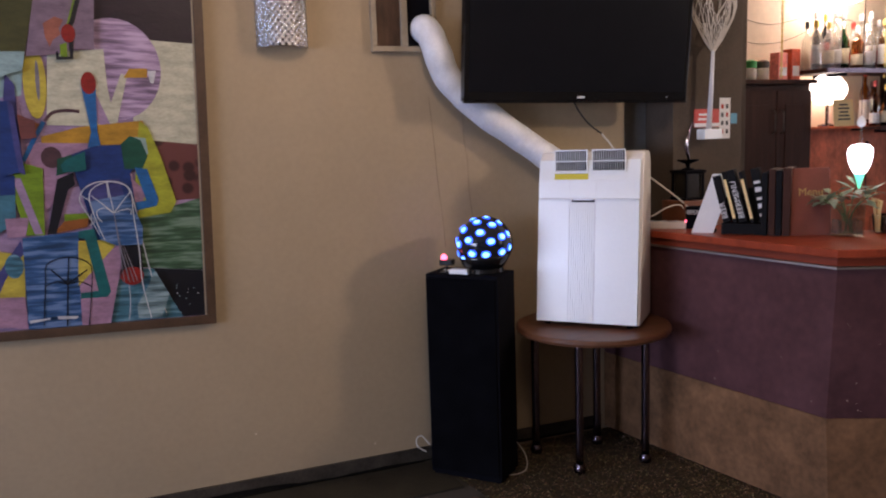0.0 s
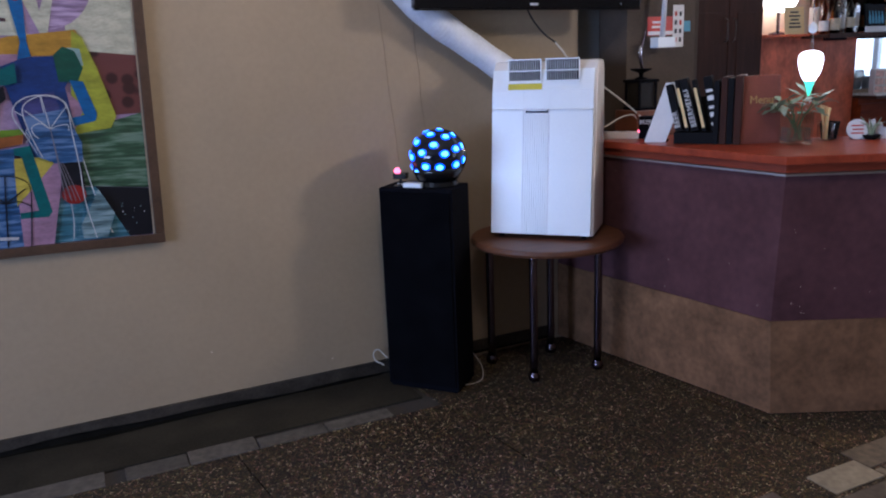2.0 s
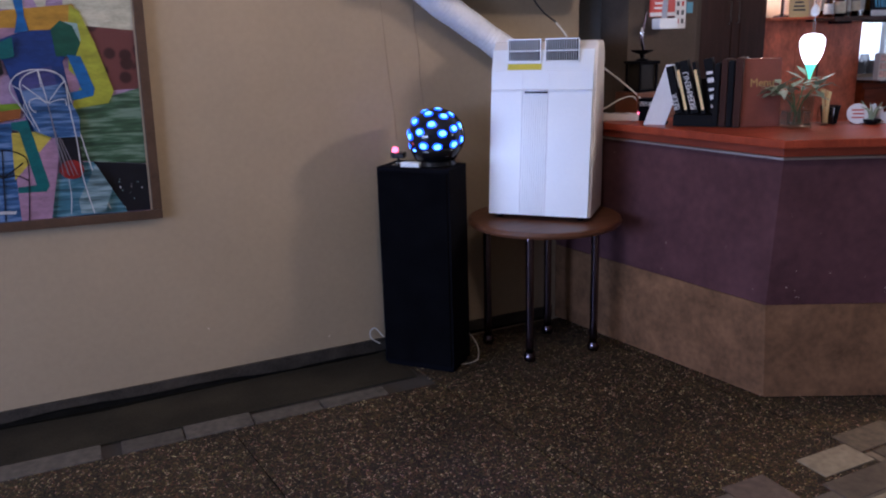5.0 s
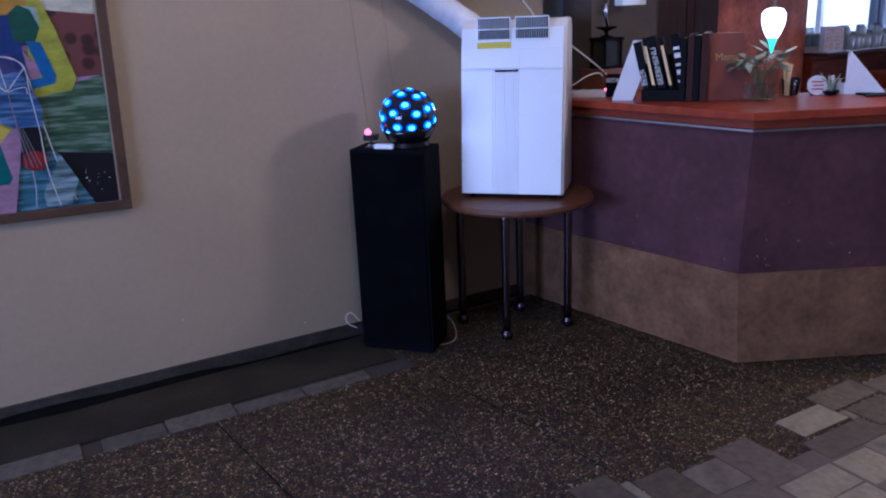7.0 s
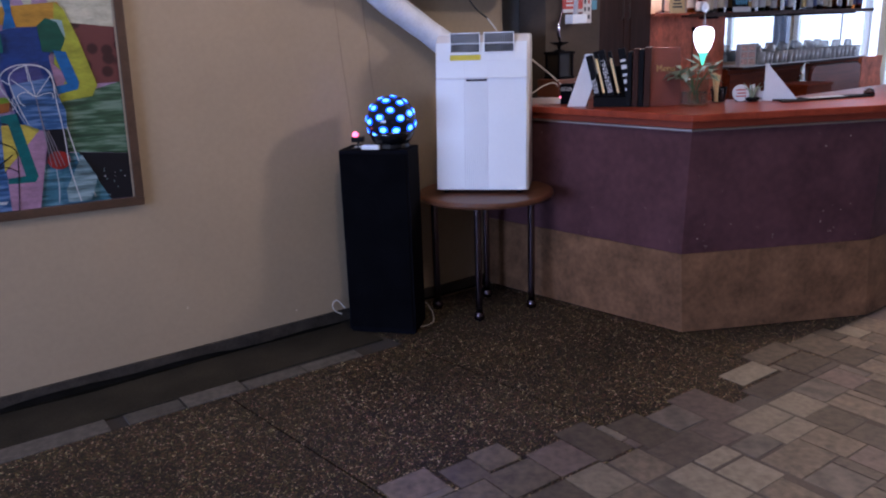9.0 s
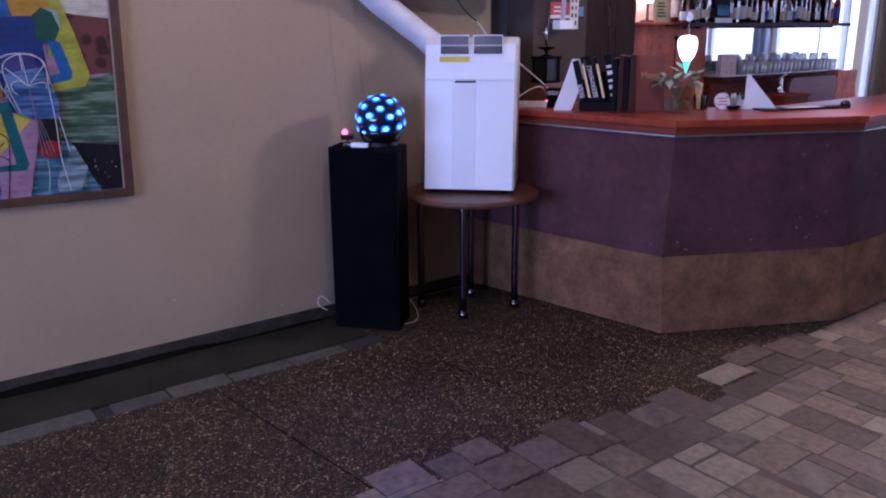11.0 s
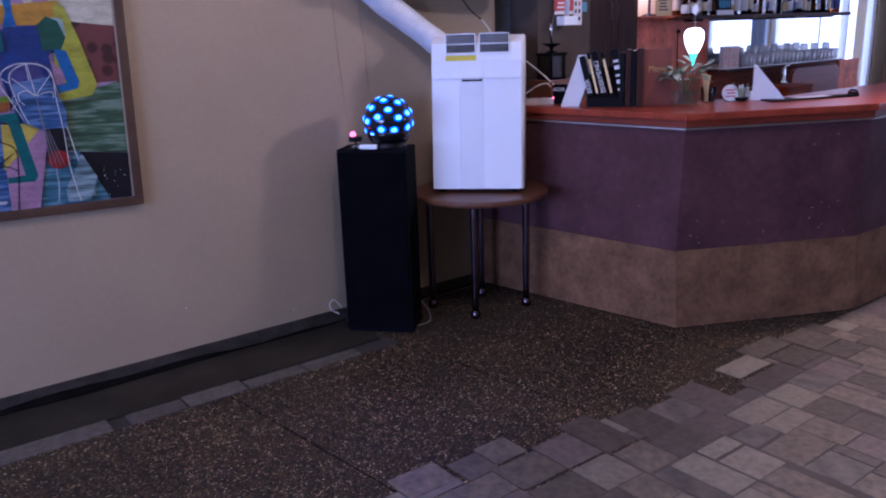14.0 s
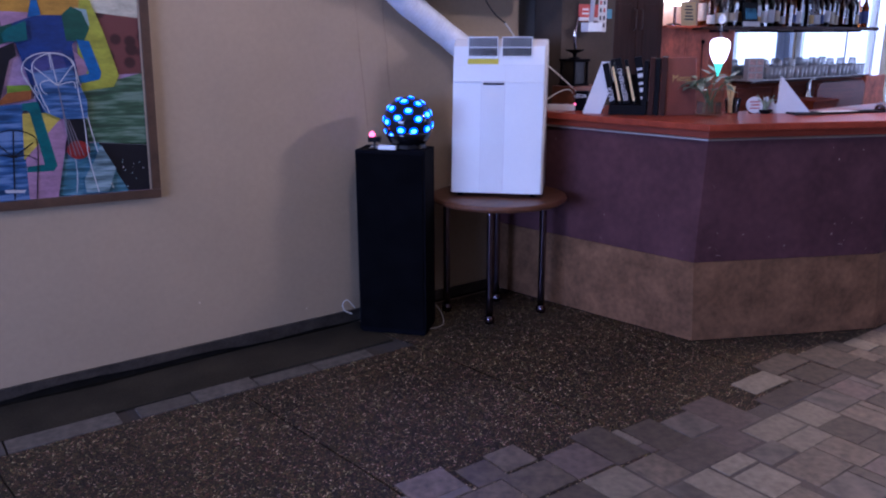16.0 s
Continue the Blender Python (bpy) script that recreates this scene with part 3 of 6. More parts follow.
CHIP = mat("bare_chip_in_laminate", (0.30, 0.23, 0.19), 0.7, var=0.3)
rng = random.Random(17)
for k, count in ((0, 7), (1, 26), (2, 5)):
    for i in range(count):
        s = rng.choice((rng.uniform(0.03, 0.2), rng.uniform(0.2, 0.95), 0.75 + rng.gauss(0, 0.05)))
        z = rng.choice((rng.uniform(0.43, 0.6), rng.uniform(0.45, 0.95)))
        up = (z - 0.405) / 0.587
        line = [tuple(Vector(p).lerp(Vector(q), up)) for p, q in zip(inset(WAIST, 0.0028), inset(BAR, 0.0118))]
        a, b = Vector(line[k]), Vector(line[k + 1])
        d = (b - a).normalized()
        at = a + (b - a) * (1 - s if k == 0 else min(s, 0.95))
        w = rng.uniform(0.0012, 0.0042)
        shape = [(w * rng.uniform(0.6, 1.3) * math.cos(q), w * rng.uniform(0.5, 1.6) * math.sin(q)) for q in (0.3, 1.4, 2.6, 3.7, 5.2)]
        part("chip", prism(shape, -0.0004, 0.0006, "y"), CHIP, bar, "pale chip in the laminate").matrix_basis = Matrix.Translation((at.x, at.y, z)) @ Matrix.Rotation(math.atan2(d.y, d.x), 4, "Z")

# ---- round table ----
table = thing("round_table", pose(2.13, 3.0, 0), "small round brown wooden table on chromed legs", "table")
TT = 0.664
part("tabletop", lathe([(0.335, TT - 0.032), (0.35, TT - 0.028), (0.355, TT - 0.016), (0.35, TT - 0.003), (0.342, TT), (0.001, TT)], 56), TABLEWOOD, table, smooth=False)
part("apron", lathe([(0.235, TT - 0.05), (0.24, TT - 0.05), (0.24, TT - 0.033), (0.235, TT - 0.033)], 40), BLACK, table)
for dx, dy in ((-0.145, -0.11), (0.19, -0.142), (0.12, 0.155), (-0.205, 0.185)):
    v = Vector((dx, dy)).normalized()
    leg = part("leg", tube(smooth_path([(dx * 0.45, dy * 0.45, TT - 0.047), (dx * 0.8, dy * 0.8, TT - 0.048), (dx * 0.97, dy * 0.97, TT - 0.065), (dx, dy, TT - 0.11), (dx * 1.0, dy * 1.0, 0.035)], 6), 0.019, 14), CHROME, table, "chromed tube leg", smooth=True)
    part("foot", lathe([(0.01, 0), (0.024, 0.006), (0.029, 0.022), (0.025, 0.038), (0.0185, 0.048), (0.0178, 0.055)], 16, at=(dx, dy, 0)), CHROME, leg, "round chromed foot", smooth=True)

# ---- portable air conditioner, standing on the table ----
AC_TURN = math.degrees(math.atan2(-0.714, 0.70))
ac = thing("portable_air_conditioner", pose(1.888, 3.095, 0.664, 0, 0, AC_TURN), "white portable air conditioner with cream sides on a round table", "air conditioner")
W, D, H = 0.458, 0.30, 0.785
front = [(0.0, 0.016), (0.062, 0.52), (0.066, 0.56), (0.078, 0.66), (0.105, 0.755), (0.14, H), (D - 0.03, H), (D, H - 0.04), (D, 0.016)]


def front_y(z):
    for (y0, z0), (y1, z1) in zip(front, front[1:]):
        if z0 <= z <= z1:
            return y0 + (y1 - y0) * (z - z0) / (z1 - z0)
    return front[0][0]


def lean_box(x0, x1, z0, z1, proud, deep, bevel=0.0):
    """A panel that follows the leaning front."""
    pts = [(front_y(z0) - proud, z0), (front_y(z1) - proud, z1), (front_y(z1) + deep, z1), (front_y(z0) + deep, z0)]
    return prism(pts, x0, x1, "x", bevel)


body = prism([(y + 0.012, z) if y < 0.12 else (y, z) for y, z in front], -0.003, W + 0.012, "x", 0.012)
part("body", body, CREAMP, ac, "cream plastic casing", smooth=False)
part("front_panel", lean_box(0.0, 0.1462, 0.022, 0.573, 0.004, 0.014, 0.0012), WHITEP, ac, "white front panel")
part("front_panel", lean_box(0.2658, W, 0.022, 0.573, 0.004, 0.014, 0.0012), WHITEP, ac, "white front panel")
part("grille_backing", lean_box(0.1462, 0.2658, 0.022, 0.573, 0.0008, 0.014), GROOVE, ac)
for i in range(11):
    x = 0.150 + i * 0.0102
    part("rib", lean_box(x, x + 0.0078, 0.024, 0.556, 0.0045, 0.001), WHITEP, ac)
part("handle", lean_box(0.155, 0.259, 0.562, 0.5725, 0.0035, 0.004, 0.002), GLOSS, ac, "narrow dark handle slot")
part("handle_bar", lean_box(0.16, 0.254, 0.5705, 0.5785, 0.010, 0.004, 0.002), STEEL, ac, "narrow bright handle bar")
for a, b in ((0.0, 0.1455), (0.1468, 0.2652), (0.2665, W)):
    part("upper_panel", lean_box(a, b, 0.5795, 0.6595, 0.0015, 0.012), WHITEP, ac)
part("seam_backing", lean_box(0.002, W - 0.002, 0.5797, 0.6607, 0.0, 0.013), GROOVE, ac)
for a, b in ((0.004, 0.15), (0.264, W - 0.004)):
    part("ledge", lean_box(a, b, 0.5735, 0.5788, 0.011, 0.002, 0.002), WHITEP, ac, "rounded white ledge over the front panel")
part("top_panel", lean_box(0.0, W, 0.6603, 0.75, 0.0010, 0.012, 0.001), WHITEP, ac)
part("yellow_label", lean_box(0.073, 0.228, 0.664, 0.69, 0.0025, 0.001), LABELY, ac, "yellow adhesive label")
for x0 in (0.075, 0.245):
    lv = part("louvre_frame", bmesh.new(), WHITEP, ac, "raised outlet grille")
    bm = bmesh.new()
    y, zb, zt = front_y(0.70) - 0.012, 0.694, 0.797
    for a, b, c, d in ((x0, x0 + 0.15, zb, zb + 0.005), (x0, x0 + 0.15, zt - 0.005, zt), (x0, x0 + 0.15, 0.7435, 0.747), (x0, x0 + 0.004, zb, zt), (x0 + 0.146, x0 + 0.15, zb, zt)):
        box(a, b, y, y + 0.014, c, d, bm=bm)
    bm.to_mesh(lv.data)
    bm.free()
    part("dark_outlet", box(x0 + 0.004, x0 + 0.146, y + 0.012, y + 0.03, zb + 0.005, 0.742), BLACK, lv)
    part("flap", box(x0 + 0.004, x0 + 0.146, y + 0.0125, y + 0.018, 0.748, zt - 0.005), FLAP, lv, "grey flap behind the slats")
    for i in range(13):
        x = x0 + 0.0105 + i * 0.0103
        part("slat", box(x, x + 0.0013, y + 0.002, y + 0.012, zb + 0.005, zt - 0.005), WHITEP, lv)
for x in (0.04, W - 0.04):
    for y in (0.05, D - 0.05):
        part("foot", lathe([(0.014, 0.0), (0.016, 0.004), (0.015, 0.018)], 12, at=(x, y, 0)), BLACK, ac)

# ---- exhaust duct from the air conditioner to the small window ----
duct = thing("exhaust_duct", pose(0, 0, 0), "white ribbed flexible exhaust duct rising to a small window", "duct")
path = smooth_path([(1.468, 3.40, 2.02), (1.474, 3.33, 2.018), (1.484, 3.285, 1.985), (1.505, 3.266, 1.91), (1.549, 3.275, 1.81), (1.624, 3.282, 1.729), (1.737, 3.282, 1.64), (1.877, 3.28, 1.547), (2.006, 3.262, 1.457), (2.12, 3.245, 1.375), (2.2, 3.20, 1.3)], 30)
rid = lambda s: 0.0625 + (0.0005 + 0.0022 * max(0, s - 0.3)) * math.sin(s * 2 * math.pi * 80) + 0.0016 * math.sin(s * 23) + 0.001 * math.sin(s * 61 + 1)
part("hose", tube(path, rid, 20), DUCT, duct, smooth=True)
part("collar", lathe([(0.066, 0), (0.07, 0.002), (0.07, 0.022), (0.066, 0.024)], 24), GREYP, duct, "plastic end collar").matrix_basis = Matrix.Translation((2.12, 3.245, 1.375)) @ Vector((0.085, -0.025, -0.08)).to_track_quat("Z", "Y").to_matrix().to_4x4()

# ---- loudspeaker and what stands on it ----
spk = thing("loudspeaker", pose(1.575, 3.135, 0, 0, 0, -48.7), "tall black floor-standing loudspeaker against the beige wall", "loudspeaker")
part("cabinet", box(-0.175, 0.175, -0.098, 0.098, 0.012, 0.936, 0.006), BLACK, spk)
part("front_grille", box(-0.165, 0.165, -0.106, -0.0985, 0.03, 0.92, 0.004), CLOTH, spk, "black cloth front")
part("plinth", box(-0.165, 0.165, -0.09, 0.09, 0, 0.012), BLACK, spk)

ball = thing("disco_light", pose(1.628, 3.095, 0.936), "black disco light dome with many blue lit lenses on a loudspeaker", "stage light")
BR, BC = 0.117, Vector((0, 0, 0.126))
dome = bmesh.new()
bmesh.ops.create_uvsphere(dome, u_segments=40, v_segments=24, radius=BR, matrix=Matrix.Translation(BC))
part("dome", dome, DOME, ball, smooth=True)
part("cradle", lathe([(0.072, 0.0225), (0.092, 0.03), (0.108, 0.06), (0.113, 0.085), (0.111, 0.085), (0.104, 0.06), (0.088, 0.036), (0.07, 0.0245)], 32), GLOSS, ball, "black cup under the dome", smooth=True)
part("base", lathe([(0.085, 0), (0.09, 0.004), (0.085, 0.022), (0.06, 0.034)], 28), GLOSS, ball, "black base")
aim = Vector((-0.55, -0.80, 0.10)).normalized()
side = aim.cross(Vector((0, 0, 1))).normalized()
part("housing", lathe([(0.113, -0.02), (0.121, -0.012), (0.121, 0.03), (0.105, 0.06)], 32), GLOSS, ball, "black rear housing").matrix_basis = Matrix.Translation(BC) @ (-aim).to_track_quat("Z", "Y").to_matrix().to_4x4() @ Matrix.Translation((0, 0, 0.055))
part("bracket", box(-0.02, 0.02, -0.008, 0.008, 0.02, 0.06, 0.003), GLOSS, ball)
for ring, (tilt, count, turn) in enumerate(((26, 5, 0.3), (56, 9, 0.0), (84, 12, 0.25))):
    for k in range(count):
        a, b = radians(tilt), 2 * math.pi * (k + turn) / count
        upv = side.cross(aim)
        d = (aim * math.cos(a) + (side * math.cos(b) + upv * math.sin(b)) * math.sin(a)).normalized()
        if d.z < -0.62:
            continue
        q = Matrix.Translation(BC + d * (BR - 0.001)) @ d.to_track_quat("Z", "Y").to_matrix().to_4x4()
        lens = part("lens", lathe([(0.0215, 0), (0.0205, 0.003), (0.0145, 0.005), (0.001, 0.006)], 14), LEDBLUE, ball, "lit blue lens")
        lens.matrix_basis = q @ Matrix.Diagonal((1.0, 0.78, 1, 1))
        part("lens_core", lathe([(0.0145, 0.0054), (0.0138, 0.0064), (0.001, 0.0074)], 12), LEDCORE, lens, "pale bright middle")

laser = thing("laser_light", pose(1.478, 3.165, 0.936, 0, 0, -40), "small light on a bracket with a glowing red lamp", "stage light")
part("foot", box(-0.03, 0.03, -0.02, 0.02, 0, 0.006, 0.002), GLOSS, laser)
part("post", tube([(0, 0, 0.006), (0, 0, 0.035)], 0.005, 8), GLOSS, laser)
part("body", box(-0.03, 0.03, -0.02, 0.03, 0.035, 0.06, 0.004), GLOSS, laser)
part("lamp", lathe([(0.001, 0), (0.013, 0.002), (0.015, 0.012), (0.010, 0.022), (0.001, 0.026)], 14, at=(-0.01, -0.01, 0.06)), LEDRED, laser, "glowing red lamp", smooth=True)
adapter = thing("power_adapter", pose(1.515, 3.105, 0.936, 0, 0, -48), "white plug adapter lying on a loudspeaker", "adapter")
part("body", box(-0.045, 0.045, -0.022, 0.022, 0, 0.022, 0.006), WHITEP, adapter)
part("lead", tube(smooth_path([(-0.045, 0, 0.01), (-0.08, 0.02, 0.012), (-0.1, 0.05, 0.006), (-0.09, 0.07, 0.004)], 5), 0.0025, 6), CABLEW, adapter)

# ---- television on the wall ----
TVL, TVR = Vector((1.584, 3.166, 1.6855)), Vector((2.729, 3.095, 1.670))
u = (TVR - TVL).normalized()
tv_turn = math.degrees(math.atan2(u.y, u.x))
tv_len = (TVR - TVL).length
tv = thing("television", Matrix.Translation(TVL) @ pose(0, 0, 0, 5, math.degrees(-math.asin(u.z)), tv_turn), "black flat screen television tilted on a wall bracket", "television")
part("casing", box(0, tv_len, 0.0, 0.045, 0.004, 0.674, 0.004), GLOSS, tv)
part("screen", box(0.022, tv_len - 0.022, -0.0015, -0.0002, 0.046, 0.654), SCREEN, tv, "switched-off dark screen")
part("bottom_trim", box(0, tv_len, -0.004, 0.02, -0.004, 0.0035, 0.0015), GLOSS, tv, "thin dark lower edge")
part("badge", box(tv_len * 0.5 - 0.02, tv_len * 0.5 + 0.02, -0.0035, -0.0002, 0.016, 0.026, 0.001), GREYP, tv, "pale badge shape")
part("power_light", box(tv_len * 0.9, tv_len * 0.905, -0.002, -0.0002, 0.02, 0.025), GREYP, tv)
part("bracket", box(0.35, 0.75, 0.046, 0.19, 0.25, 0.5, 0.004), BLACK, tv)
cab = thing("television_cable", pose(0, 0, 0), "thin cable hanging from the television", "cable")
part("upper_lead", tube(smooth_path([(2.14, 3.2, 1.75), (2.17, 3.19, 1.66), (2.23, 3.18, 1.58), (2.29, 3.16, 1.53)], 6), 0.004, 6), CABLEB, cab)
part("lower_lead", tube(smooth_path([(2.29, 3.16, 1.53), (2.34, 3.15, 1.47), (2.38, 3.15, 1.40), (2.40, 3.17, 1.25)], 6), 0.0045, 6), CABLEW, cab)

# ---- small window with the duct, and the embossed wall light ----
sw = thing("small_window", pose(1.224, WALL_Y, 1.918), "small pale wooden window frame holding the exhaust duct", "window")
for a, b, c, d in ((0, 0.306, 0, 0.024), (0, 0.306, 0.29, 0.314), (0, 0.024, 0.0245, 0.2895), (0.282, 0.306, 0.0245, 0.2895), (0.138, 0.168, 0.0245, 0.2895)):
    part("frame_bar", box(a, b, -0.028, -0.001, c, d, 0.003), OAK, sw)
part("pane", box(0.0245, 0.1375, -0.012, -0.006, 0.0245, 0.2895), mat("brown_pane", (0.075, 0.042, 0.026), 0.3, var=0.45, scale=14, stretch=(3, 1, 0.6)), sw, "brown shaded pane")
part("pane", box(0.1685, 0.2815, -0.008, -0.003, 0.0245, 0.2895), BLACK, sw, "dark opening round the duct")

sconce = thing("wall_light", pose(0.836, WALL_Y, 1.93), "half-round embossed steel wall light", "wall light")
bm = bmesh.new()
n_a, n_z = 120, 96
grid = []
for i in range(n_a + 1):
    a = math.pi * i / n_a
    col = []
    for j in range(n_z + 1):
        lift = 0.0055 * (abs(math.sin((i + j) * math.pi / 10)) * abs(math.sin((i - j) * math.pi / 10))) ** 0.7
        r = 0.104 + lift
        col.append(bm.verts.new((-math.cos(a) * r, -math.sin(a) * r * 0.85 - 0.002, j * 0.3 / n_z)))
    grid.append(col)
for i in range(n_a):
    for j in range(n_z):
        bm.faces.new((grid[i][j], grid[i + 1][j], grid[i + 1][j + 1], grid[i][j + 1]))
bmesh.ops.solidify(bm, geom=bm.faces[:], thickness=0.0015)
part("shade", bm, EMBOSS, sconce, "embossed shiny steel shade", smooth=True)
part("backplate", box(-0.05, 0.05, -0.006, -0.0005, 0.02, 0.28), GREYP, sconce)

# ---- abstract painting ----
painting = thing("painting", pose(0.485, WALL_Y - 0.002, 0.791, 0, 1.5, 0), "large framed abstract painting of bright colour shapes", "painting")
PW, PH, FR = 1.29, 1.62, 0.038
for a, b, c, d in ((-PW, 0, 0, FR), (-PW, 0, PH - FR, PH), (-FR, 0, FR + 0.0004, PH - FR - 0.0004), (-PW, FR - PW, FR + 0.0004, PH - FR - 0.0004)):
    part("frame_bar", box(a, b, -0.030, -0.001, c, d, 0.004), FRAMEWOOD, painting, "brown wooden frame")
part("fillet", box(-FR - 0.006, -FR - 0.0005, -0.026, -0.019, FR + 0.001, PH - FR - 0.001), OAK, painting, "thin pale inner edge")
COLORS = {
    "maroon": (0.035,0.012,0.03),
    "cream": (0.72,0.70,0.54),
    "lilac": (0.50,0.36,0.52),
    "pink": (0.50,0.31,0.42),
    "navy": (0.03,0.08,0.27),
    "blue": (0.03,0.20,0.46),
    "sea": (0.06,0.17,0.36),
    "teal": (0.01,0.19,0.19),
    "green": (0.02,0.14,0.09),
    "lime": (0.50,0.52,0.06),
    "yellow": (0.68,0.56,0.10),
    "ochre": (0.62,0.36,0.05),
    "red": (0.40,0.03,0.02),
    "black": (0.01,0.01,0.02),
    "brown": (0.14,0.07,0.08),
    "rust": (0.24,0.09,0.08),
    "olive": (0.115,0.115,0.04),
    "cyan": (0.42,0.58,0.58),
    "white": (0.75,0.75,0.76),
    "grey": (0.30,0.28,0.32),
    "moss": (0.10,0.20,0.11),
    "orange": (0.42,0.16,0.04),
    "steel": (0.10,0.28,0.36),
    "green2": (0.26,0.40,0.03),
    "mauve": (0.33,0.24,0.31),
    "salmon": (0.48,0.19,0.13),
    "pale": (0.24,0.36,0.38),
    "violet": (0.11,0.11,0.30),
}
inks = {}
layer = [0.0]


def ink(c, kind):
    if (c, kind) not in inks:
        inks[c, kind] = paint_mat("paint_%s_%s" % (c, kind), tuple(0.66 * v ** 1.2 for v in COLORS[c]), kind)
    return inks[c, kind]


def clipped(pts):
    return [(min(max(a, FR - PW + 0.002), -FR - 0.0065), min(max(b, FR + 0.0015), PH - FR - 0.002)) for a, b in pts]


def area(c, pts, kind="plain", name="painted_area"):
    pts = [(a if a > 0.0 else a - 0.062, b) for a, b in pts]
    layer[0] += 0.0002
    part(name, prism(clipped(pts), -0.0182 - layer[0], -0.0178 - layer[0] + 0.0001, "y"), ink(c, kind), painting)


def oval(c, x, z, rx, rz, kind="plain"):
    area(c, [(x + rx * math.cos(2 * math.pi * i / 36), z + rz * math.sin(2 * math.pi * i / 36)) for i in range(36)], kind)


def stroke(c, w, pts):
    line = [Vector((q[0], q[1])) for q in smooth_path([(a, b, 0) for a, b in pts], 5)]
    side = []
    for i, q in enumerate(line):
        d = (line[min(i + 1, len(line) - 1)] - line[max(i - 1, 0)]).normalized()
        side.append(Vector((-d.y, d.x)) * w / 2)
    area(c, [tuple(q + s) for q, s in zip(line, side)] + [tuple(q - s) for q, s in zip(line[::-1], side[::-1])], "plain", "painted_line")


part("canvas", box(FR - PW, -FR - 0.006, -0.018, -0.008, FR, PH - FR), ink("lilac", "plain"), painting, "canvas with lilac ground")
area("green", [(-1.25, 0.9), (-0.72, 0.9), (-0.74, 0.5), (-1.25, 0.4)])
area("ochre", [(-1.25, 1.55), (-0.72, 1.55), (-0.8, 1.1), (-1.25, 1.0)])
area("pink", [(-1.25, 0.35), (-0.8, 0.45), (-0.78, 0.05), (-1.25, 0.05)])
area("olive", [(-0.75, 1.324), (-0.539, 1.321), (-0.6, 1.086), (-0.766, 1.104)], "plain")
area("cyan", [(-0.766, 1.108), (-0.592, 1.086), (-0.61, 0.933), (-0.78, 0.914)], "plain")
area("maroon", [(-0.345, 1.349), (0.016, 1.372), (0.016, 1.149), (-0.171, 1.156), (-0.352, 1.224)], "plain")
area("cream", [(-0.203, 1.159), (0.016, 1.149), (0.014, 0.746), (-0.225, 0.763)], "plain")
area("rust", [(-0.192, 0.768), (0.014, 0.748), (0.016, 0.527), (-0.144, 0.52)], "dots")
area("moss", [(-0.26, 0.455), (0.016, 0.529), (0.012, 0.229), (-0.236, 0.257)], "waves")
area("black", [(-0.193, 0.251), (0.015, 0.228), (0.009, 0.036), (-0.086, 0.039)], "plain")
area("steel", [(-0.237, 0.252), (-0.177, 0.248), (-0.071, 0.035), (-0.354, 0.036), (-0.309, 0.21)], "waves")
oval("lilac", -0.283, 1.039, 0.175, 0.196, "waves")
area("pink", [(-0.534, 1.337), (-0.337, 1.35), (-0.354, 1.111), (-0.595, 1.08)], "plain")
oval("orange", -0.493, 1.184, 0.023, 0.046, "plain")
area("green2", [(-0.409, 1.329), (-0.384, 1.33), (-0.427, 1.187), (-0.448, 1.195)], "plain")
area("navy", [(-0.392, 1.321), (-0.377, 1.323), (-0.419, 1.171), (-0.428, 1.072), (-0.486, 1.071), (-0.484, 1.096), (-0.447, 1.091)], "plain")
oval("red", -0.438, 1.17, 0.021, 0.029, "plain")
area("cream", [(-0.512, 1.091), (-0.422, 1.106), (-0.315, 1.115), (-0.301, 0.82), (-0.53, 0.824)], "plain")
area("lilac", [(-0.354, 0.954), (-0.304, 0.823), (-0.352, 0.828)], "plain")
area("cream", [(-0.317, 1.023), (-0.299, 0.911), (-0.256, 1.025), (-0.235, 1.016), (-0.284, 0.817), (-0.304, 0.814)], "plain")
oval("yellow", -0.561, 0.98, 0.040, 0.132, "plain")
oval("grey", -0.551, 0.992, 0.007, 0.075, "plain")
area("ochre", [(-0.248, 1.008), (-0.226, 1.044), (-0.16, 1.046), (-0.161, 1.011)], "plain")
area("white", [(-0.159, 1.037), (-0.127, 1.038), (-0.138, 0.988), (-0.15, 0.992)], "plain")
area("ochre", [(-0.552, 0.781), (-0.417, 0.818), (-0.188, 0.843), (-0.143, 0.75), (-0.554, 0.745)], "plain")
area("orange", [(-0.644, 0.874), (-0.549, 0.825), (-0.567, 0.774), (-0.635, 0.783)], "plain")
area("pink", [(-0.606, 0.757), (-0.373, 0.755), (-0.435, 0.638), (-0.558, 0.49), (-0.554, 0.659), (-0.609, 0.677)], "plain")
oval("brown", -0.522, 0.702, 0.036, 0.041, "plain")
area("green", [(-0.78, 0.914), (-0.657, 0.899), (-0.632, 0.66), (-0.799, 0.663)], "plain")
area("violet", [(-0.66, 1.014), (-0.63, 0.974), (-0.62, 0.673), (-0.648, 0.66), (-0.67, 0.916)], "plain")
stroke("blue", 0.016, [(-0.54, 0.837), (-0.584, 0.757), (-0.618, 0.69)])
stroke("brown", 0.012, [(-0.536, 0.841), (-0.507, 0.871), (-0.46, 0.88), (-0.413, 0.876)])
area("lime", [(-0.2, 0.841), (-0.168, 0.817), (-0.126, 0.701), (-0.075, 0.518), (-0.099, 0.474), (-0.234, 0.455), (-0.223, 0.652)], "plain")
area("cyan", [(-0.224, 0.779), (-0.179, 0.773), (-0.172, 0.71), (-0.195, 0.71)], "plain")
